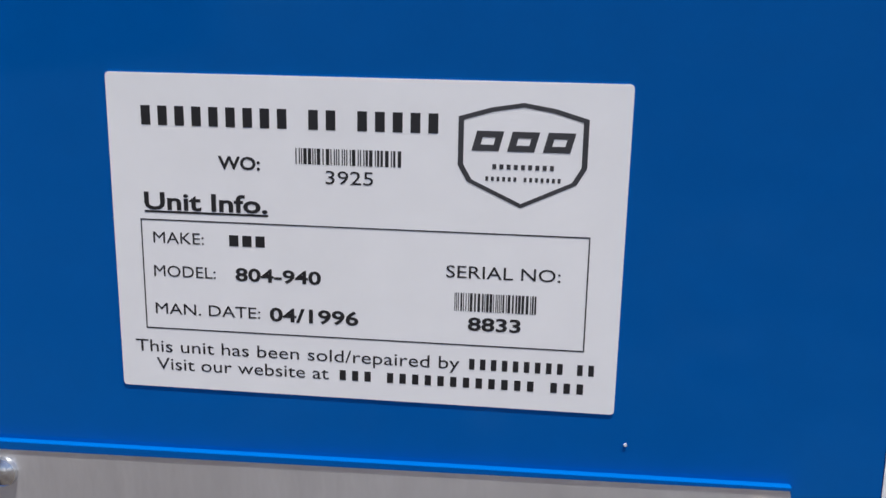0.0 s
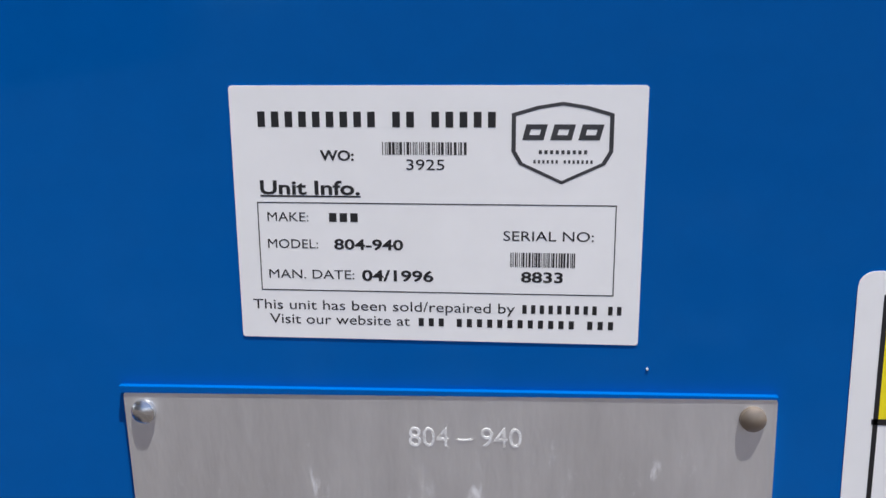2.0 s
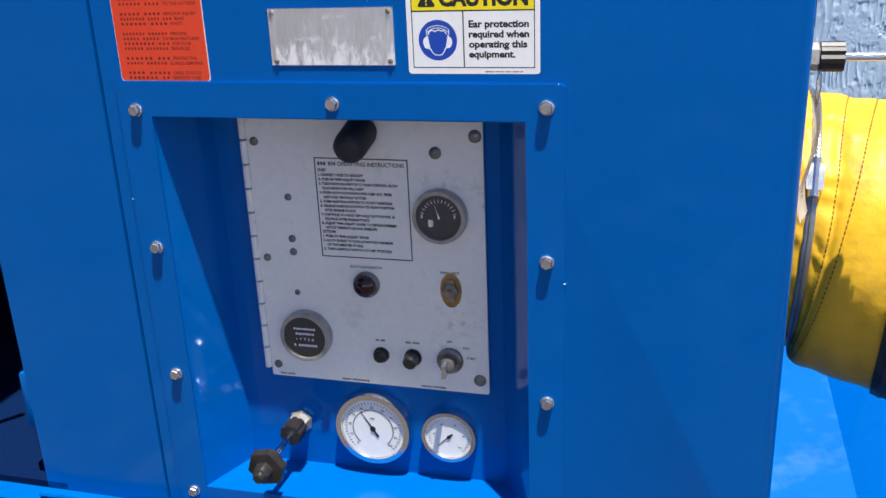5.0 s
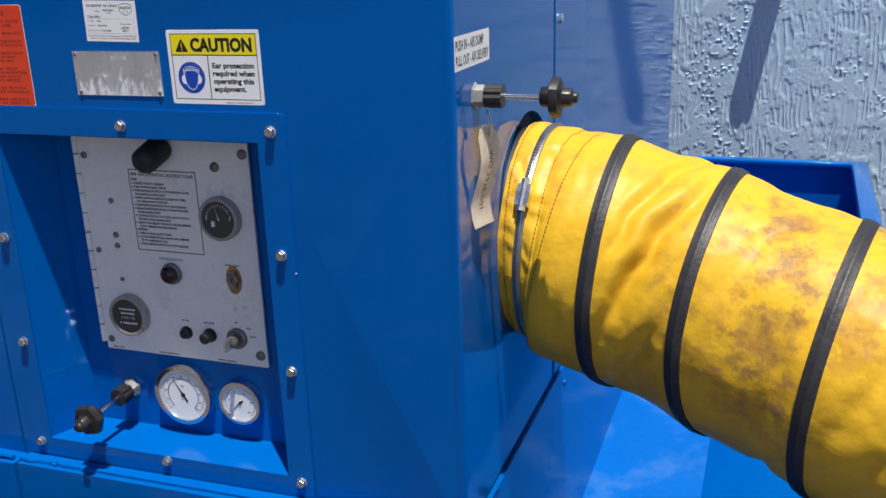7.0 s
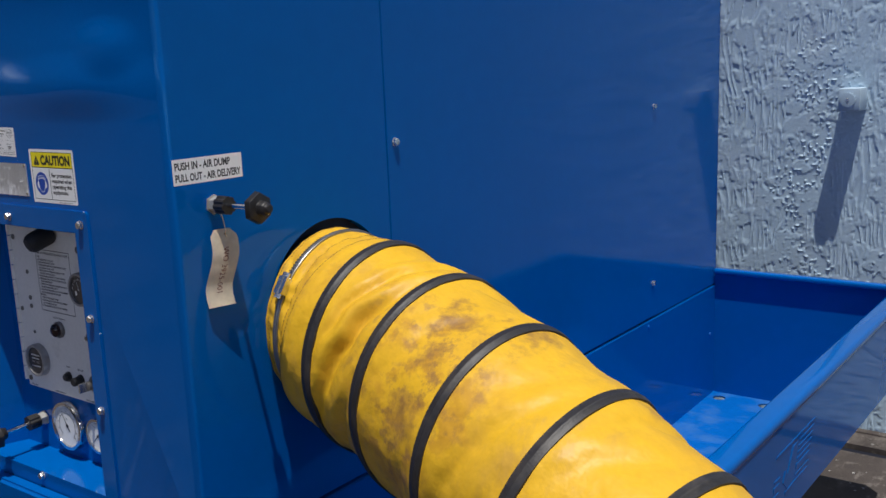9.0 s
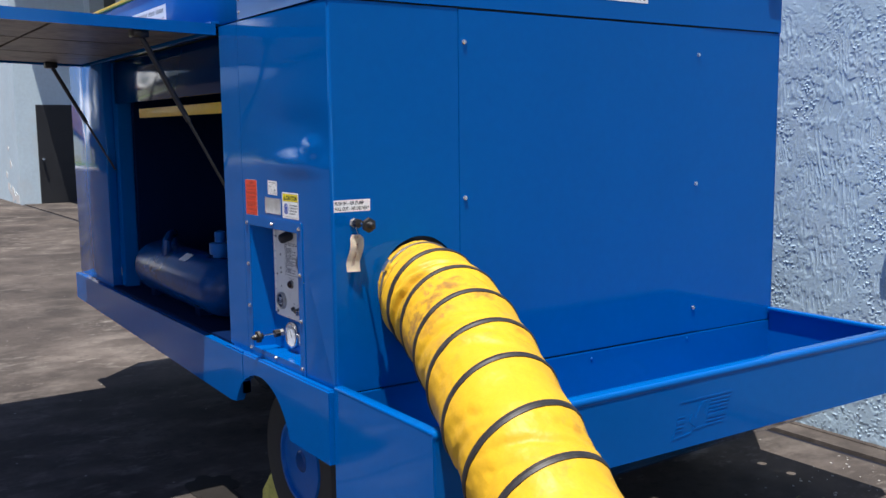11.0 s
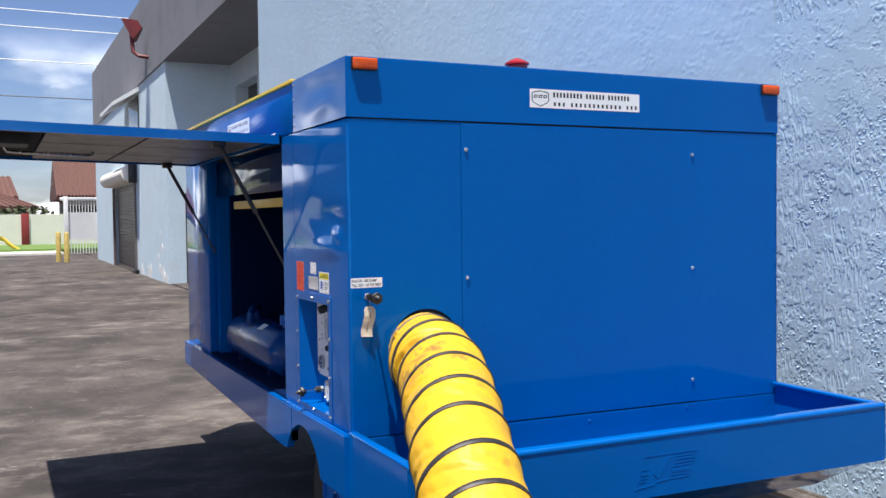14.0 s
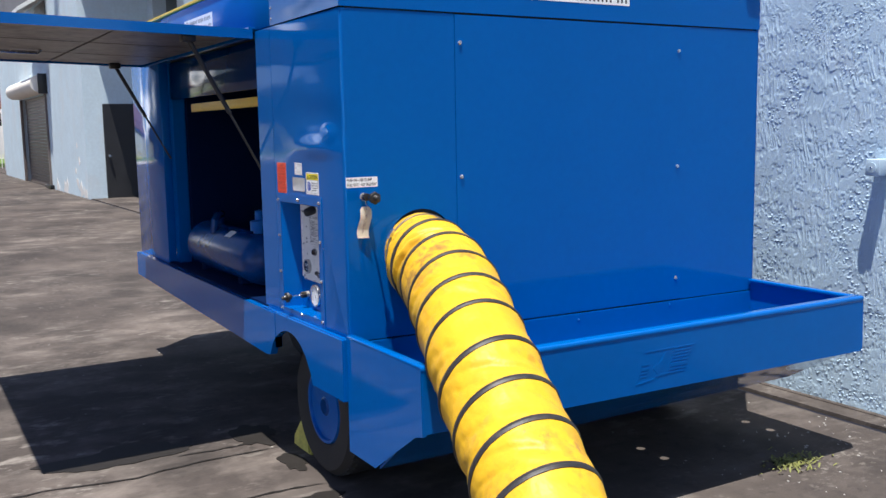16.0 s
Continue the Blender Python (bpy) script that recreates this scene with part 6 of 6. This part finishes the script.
def cloth_radius(s, a, up):
    """Radius of the cloth at knot s and angle a; up is the sine of a towards the sky."""
    q = Vector((math.cos(a) * 2.2, math.sin(a) * 2.2, s * 0.9))
    v = s - 2.0 - lead(a)          # turns past the spiral's start
    if v < 0.0:            # cuff: gathered under the clamp, then opening to the first band
        f = s - 1.0
        flare = max(0.0, min(1.0, (f - 0.5) / 0.5))
        r = 0.1525 + 0.005 * min(1.0, f * 4) + 0.012 * flare * flare * (3 - 2 * flare)
        gather = math.exp(-((f - 0.36) / 0.1) ** 2)
        near = math.exp(-((f - 0.36) / 0.3) ** 2)
        r += -0.003 * gather + 0.0022 * math.sin(a * 27 + 5 * noise.noise(q * 2)) * near * (1 - gather) + 0.0022 * noise.noise(q * 1.6 + Vector((0, 0, f * 5)))
        crease = math.exp(-((f - 0.66 - 0.1 * math.sin(a * 2 + 0.6)) / 0.045) ** 2)
        return r - 0.004 * crease * (0.4 + 0.6 * max(0.0, noise.noise(q * 0.8) + 0.4))
    f = v % 1.0
    sag = math.sin(math.pi * f) ** 2
    r = HR - 0.006 * sag + 0.0022 * noise.noise(q * 0.9) * sag + 0.0012 * noise.noise(q * 3.1)
    # slack cloth falls into slanting folds between the bands
    e = math.atan2(up, -math.cos(a))            # 0 at the front, rising to the top
    big = 1.0 if v < 1.0 else 0.3
    i = int(v)
    for k in range(6):
        at = -2.0 + 0.8 * k + 0.3 * noise.noise(Vector((k * 3.3, i * 1.7, 0.0))) + (1.9 + 0.5 * math.sin(k * 2.1 + i)) * (f - 0.5) + 0.12 * noise.noise(q * 1.7)
        deep = 0.5 + 0.5 * math.sin(k * 4.7 + i * 2.9)
        x = (e - at) / (0.1 + 0.07 * deep)
        if abs(x) < 4.5:
            r += big * deep * sag ** 0.6 * (-0.017 * math.exp(-x * x) + 0.009 * math.exp(-((x - 1.9) / 1.3) ** 2))
    return r


hose = empty("air_hose", (1.0, 0.15, 0.0), "yellow fabric air hose with black spiral bands", "air hose")
bm, rings, N = B(), [], 180
S0, S1 = 1.0, len(knots) - 2.0
steps = int((S1 - S0) * 30)
for i in range(steps + 1):
    s = S0 + (S1 - S0) * i / steps
    p, d, u, w = hose_frame(s)
    turn = 1 if w.z > 0 else -1
    rings.append([bm.verts.new(rested(p + cloth_radius(s, a, math.sin(a) * turn) * (u * math.cos(a) + w * math.sin(a)))) for a in [CUT + 2 * math.pi * k / N for k in range(N)]])
for a, b in zip(rings, rings[1:]):
    for k in range(N):
        bm.faces.new((a[k], a[(k + 1) % N], b[(k + 1) % N], b[k]))
cloth = part("hose_cloth", bm, hose_fabric, hose)
cloth.data.set_sharp_from_angle(angle=math.pi)      # soft folds, no hard edges
# sewn seams of the cuff
bm = B()
for s0, n in ((1.1, 150), (1.62, 165), (1.8, 165)):
    for k in range(n):
        pts = []
        for e in (-0.32, 0.32):
            a = 2 * math.pi * (k + e) / n
            s = s0 + 0.05 * math.sin(a * 2 + 0.6)
            p, d, u, w = hose_frame(s)
            c = u * math.cos(a) + w * math.sin(a)
            for off, h in ((-0.0008, 0.0002), (0.0, 0.0009), (0.0008, 0.0002)):
                pts.append(bm.verts.new(p + d * off + c * (cloth_radius(s, a, 0) + h)))
        for q in ((0, 1, 4, 3), (1, 2, 5, 4)):
            bm.faces.new([pts[i] for i in q])
tagged(part("stitching", bm, thread, cloth, "dark sewing thread in dashed rows"), kind="stuff")


STRAP = ((-0.5, -0.004), (-0.47, 0.0014), (-0.4, 0.0019), (-0.15, 0.002), (-0.09, 0.0028), (0.0, 0.0031), (0.09, 0.0028), (0.15, 0.002), (0.4, 0.0019), (0.47, 0.0014), (0.5, -0.004))


def strap(s, width, r, mat, name, label="", spiral=0.0, n=72):
    """One turn of a flat strap with a welt along its middle: a ring, or a turn of the spiral."""
    bm, rings = B(), [[] for _ in STRAP]
    for k in range(n + 1 if spiral else n):
        a = CUT + 2 * math.pi * k / n
        p, d, u, w = hose_frame(s + spiral * lead(a))
        for ring, (off, rr) in zip(rings, STRAP):
            ring.append(bm.verts.new(rested(p + d * off * width + (r + rr) * (u * math.cos(a) + w * math.sin(a)))))
    for a, b in zip(rings, rings[1:]):
        for k in range(n):
            bm.faces.new((a[k], a[(k + 1) % len(a)], b[(k + 1) % len(a)], b[k]))
    return part(name, bm, mat, hose, label)


for i in range(len(RINGS) - 1):
    strap(2 + i, 0.0215, HR + 0.001, band_mat, "band", "", 1.0)
clamp = strap(1.34, 0.011, 0.1565, steel_strap, "hose_clamp", "steel worm-drive hose clamp", 0.0, 64)
p, d, u, w = hose_frame(1.34)
up = 1 if w.z > 0 else -1
way = (-u * 0.835 + w * 0.55 * up).normalized()
tang = d.cross(way).normalized()
m3 = Matrix((d, tang, way)).transposed().to_4x4()
m3.translation = p + way * 0.1598
bm = B()
slab(bm, rrect(-0.009, 0.009, -0.015, 0.015, 0.003), -0.004, 0.009, m3)
lathe(bm, m3 @ Vector((0, -0.022, 0.004)), tang, [(0, 0.0062), (0.044, 0.0062)], 8)
part("clamp_screw", bm, zinc, clamp)
bm = B()
for k in range(16):        # slots cut for the worm
    a = math.atan2(way.dot(w), way.dot(u)) - up * (0.14 + 0.036 * k)
    c = u * math.cos(a) + w * math.sin(a)
    t = -u * math.sin(a) + w * math.cos(a)
    o = p + c * (0.1578 + 0.0034)
    bm.faces.new([bm.verts.new(o + d * x + t * y) for x, y in ((-0.0036, -0.0009), (0.0036, -0.0004), (0.0036, 0.0014), (-0.0036, 0.0009))])
part("worm_slots", bm, ink, clamp)
# small chips and drips in the paint
rnd = random.Random(21)
for x, z, r in ((-0.402, 1.3275, 0.0003), (-0.2125, 1.05, 0.0008), (-0.219, 1.2495, 0.0007), (-0.691, 1.12, 0.0008), (-0.62, 1.41, 0.0004)):
    bm = B()
    slab(bm, [(x + r * rnd.uniform(0.5, 1.3) * math.cos(k * 0.9), z + r * rnd.uniform(0.5, 1.4) * math.sin(k * 0.9)) for k in range(7)], 0.0, 0.0037 if -0.6925 < x < -0.2115 and z < 1.2505 else 0.0002, SIDE)
    part("paint_chip", bm, chip_mat, cart)
for x0, x1 in ((-0.885, -0.78), (-0.77, -0.712), (-0.70, -0.63), (-0.62, -0.56)):
    bm = B()
    tube(bm, [(x0 + (x1 - x0) * k / 6, -0.02 - 0.003 * rnd.random(), 0.7195 + 0.0025 * rnd.random()) for k in range(7)], 0.0036, 6)
    part("sealant_bead", bm, paint, cart, "lumpy painted bead along the sill")

# ---- card tag on the control ----
tag = empty("card_tag", (0.02, 0.08, 1.1), "creased manila card tag hanging from a wire", "tag")
bm, cols = B(), []
for i in range(25):
    t = i / 24
    z = 1.226 - 0.118 * t
    bow = 0.012 + 0.006 * math.sin(t * 5.2) + 0.012 * max(0, t - 0.75) * 4 * 0.5
    yc = 0.078 - 0.010 * t + 0.003 * math.sin(t * 6)
    half = 0.0215 if t > 0.09 else 0.0215 - 0.009 * (0.09 - t) / 0.09
    cols.append([bm.verts.new((bow + e * (half * 0.25), yc + e * half, z)) for e in (-1, -0.33, 0.33, 1)])
for a, b in zip(cols, cols[1:]):
    for k in range(3):
        bm.faces.new((a[k], a[k + 1], b[k + 1], b[k]))
bmesh.ops.solidify(bm, geom=bm.faces[:], thickness=0.0006)
card = part("card", bm, tag_paper, tag)
bm = B()
lathe(bm, (0.0125, 0.082, 1.214), (1, -0.25, 0), [(0.0, 0.005), (0.0025, 0.005), (0.0025, 0.002)], 16)
part("eyelet", bm, rust, card, "brown fibre eyelet")
bm = B()
words(bm, "WO 3925-001", 0.0, 0.0, 0.0085, FLAT, 0.0, 0.07)
for v in bm.verts:
    z = 1.199 - v.co.x
    tt = (1.226 - z) / 0.118
    e = (v.co.y - 0.004) / 0.0215
    v.co = Vector((0.0122 + 0.006 * math.sin(tt * 5.2) + 0.012 * max(0, tt - 0.75) * 2 + e * 0.0054 + 0.0006, 0.078 - 0.010 * tt + 0.003 * math.sin(tt * 6) + e * 0.0215, z))
part("lettering", bm, brown_ink, card)
bm = B()
tube(bm, [(0.016, 0.082, 1.214), (0.018, 0.079, 1.235), (0.016, 0.076, 1.252), (0.02, 0.086, 1.262), (0.02, 0.08, 1.275), (0.017, 0.07, 1.262), (0.014, 0.08, 1.24), (0.016, 0.083, 1.216)], 0.0007, 6)
part("wire", bm, zinc, tag)

# ---- tank and pipes in the open compartment ----
tank = empty("air_tank", (-1.8, 0.17, SILL), "blue steel air tank on the compartment deck", "tank")
bm = B()
lathe(bm, (-2.42, 0.17, 0.86), (1, 0, 0), [(0, 0), (0.01, 0.05), (0.035, 0.095), (0.075, 0.122), (0.12, 0.132), (1.06, 0.132), (1.105, 0.122), (1.145, 0.095), (1.17, 0.05), (1.18, 0)], 40)
part("shell", bm, tank_paint, tank)
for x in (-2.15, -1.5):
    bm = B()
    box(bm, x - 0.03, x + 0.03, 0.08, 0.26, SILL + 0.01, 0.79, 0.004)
    part("foot", bm, paint_shaded, tank)
bm = B()
tube(bm, [(-2.12, 0.185, 0.95), (-2.12, 0.185, 1.02), (-2.1, 0.185, 1.045), (-2.0, 0.13, 1.045), (-1.95, 0.1, 1.02), (-1.95, 0.09, 0.93)], 0.022, 10)
part("pipe", bm, tank_paint, tank)
bm = B()
lathe(bm, (-1.45, 0.185, 0.975), (0, 0, 1), [(0, 0.035), (0.03, 0.035), (0.03, 0.05), (0.08, 0.05), (0.085, 0.025), (0.13, 0.025), (0.14, 0)], 16)
part("valve", bm, paint_dull, tank)
bm = B()
slab(bm, rect(-1.72, -1.63, -0.025, 0.025), 0.1325, 0.1335, Matrix(((1, 0, 0, 0), (0, 0.85, -0.53, 0.17), (0, 0.53, 0.85, 0.86), (0, 0, 0, 1))))
part("label", bm, white_vinyl, tank, "small white label")

# ---- small things on the ground ----
bm = B()
slab(bm, [(-0.78, 0.0), (-0.98, 0.0), (-0.97, 0.06), (-0.84, 0.2), (-0.80, 0.21)], -0.33, -0.14, SIDE)
bmesh.ops.bevel(bm, geom=bm.edges[:], offset=0.01, segments=2, affect="EDGES")
solid("wheel_chock", bm, wood_yellow, "faded yellow wheel chock against the tyre", "wheel chock")
bm = B()
rnd = random.Random(3)
for k in range(260):
    a, rr = rnd.uniform(0, 6.283), abs(rnd.gauss(0, 0.075))
    p = Vector((0.505 + 0.7 * rr * math.cos(a), 1.92 + 1.2 * rr * math.sin(a), 0.0))
    h, lean = rnd.uniform(0.004, 0.016), rnd.uniform(0, 6.283)
    q = p + Vector((0.03 * math.cos(lean), 0.03 * math.sin(lean), h))
    side = Vector((-math.sin(lean), math.cos(lean), 0)) * 0.0032
    bm.faces.new([bm.verts.new(v) for v in (p - side, p + side, p.lerp(q, 0.6) + side * 1.4 + Vector((0, 0, 0.008)), q, p.lerp(q, 0.6) - side * 1.4 + Vector((0, 0, 0.008)))])
solid("weed", bm, weed_mat, "low green weed tuft growing in the asphalt", "weed", kind="stuff")


# pale grit and crumbs of plaster on the asphalt towards the wall
bm, rnd = B(), random.Random(44)
for k in range(150):
    x, y = rnd.uniform(0.1, 1.9), 2.6 - abs(rnd.gauss(0, 0.7))
    r = rnd.choice((0.002, 0.003, 0.003, 0.004, 0.006))
    n = rnd.randint(5, 7)
    pts = [(x + r * rnd.uniform(0.6, 1.4) * math.cos(2 * math.pi * j / n), y + r * rnd.uniform(0.5, 1.2) * math.sin(2 * math.pi * j / n)) for j in range(n)]
    slab(bm, pts, 0.0, r * 0.5)
solid("grit", bm, grit_mat, "scattered pale grit and plaster crumbs on asphalt", "grit", kind="stuff")


def crack(x, y0, y1, seed, label):
    """A wandering open crack in the asphalt, edged with damp."""
    rnd, bm, left, right, n = random.Random(seed), B(), [], [], 26
    for k in range(n + 1):
        y = y0 + (y1 - y0) * k / n
        c = x + 0.06 * noise.noise(Vector((y * 2.4, seed, 0))) + 0.018 * noise.noise(Vector((y * 11, seed, 3)))
        w = 0.006 * (0.5 + rnd.random()) * min(1, 6 * k / n + 0.1, 6 * (1 - k / n) + 0.1)
        left.append(bm.verts.new((c - w, y, 0.004)))
        right.append(bm.verts.new((c + w, y, 0.004)))
    for k in range(n):
        bm.faces.new((left[k], right[k], right[k + 1], left[k + 1]))
    solid("pavement_crack", bm, wet_mat, label, "crack", group="cracks by the wheel", kind="stuff")


def damp(x, y, rx, ry, seed):
    """A damp patch with a ragged edge."""
    bm = B()
    pts = []
    for k in range(40):
        a = 2 * math.pi * k / 40
        q = 1 + 0.45 * noise.noise(Vector((math.cos(a) * 1.6, math.sin(a) * 1.6, seed))) + 0.2 * noise.noise(Vector((math.cos(a) * 5, math.sin(a) * 5, seed)))
        pts.append((x + rx * q * math.cos(a), y + ry * q * math.sin(a)))
    slab(bm, pts, 0.001, 0.0035)
    solid("damp_patch", bm, wet_mat, "dark damp patch on the asphalt beside the cart", "stain", group="damp patches", kind="stuff")


for x, y0, y1, sd in ((-0.98, -1.5, 0.15, 3), (-0.44, -0.9, 0.1, 5), (-0.32, -0.6, 0.1, 8), (-1.12, -0.4, 0.12, 11)):
    crack(x, y0, y1, sd, "dark open crack wandering through the asphalt")
for x, y, rx, ry, sd in ((-1.22, 0.02, 0.17, 0.1, 2), (-0.77, 0.05, 0.12, 0.06, 4), (-1.27, -0.62, 0.15, 0.3, 6), (-0.29, -0.02, 0.06, 0.1, 9)):
    damp(x, y, rx, ry, sd)
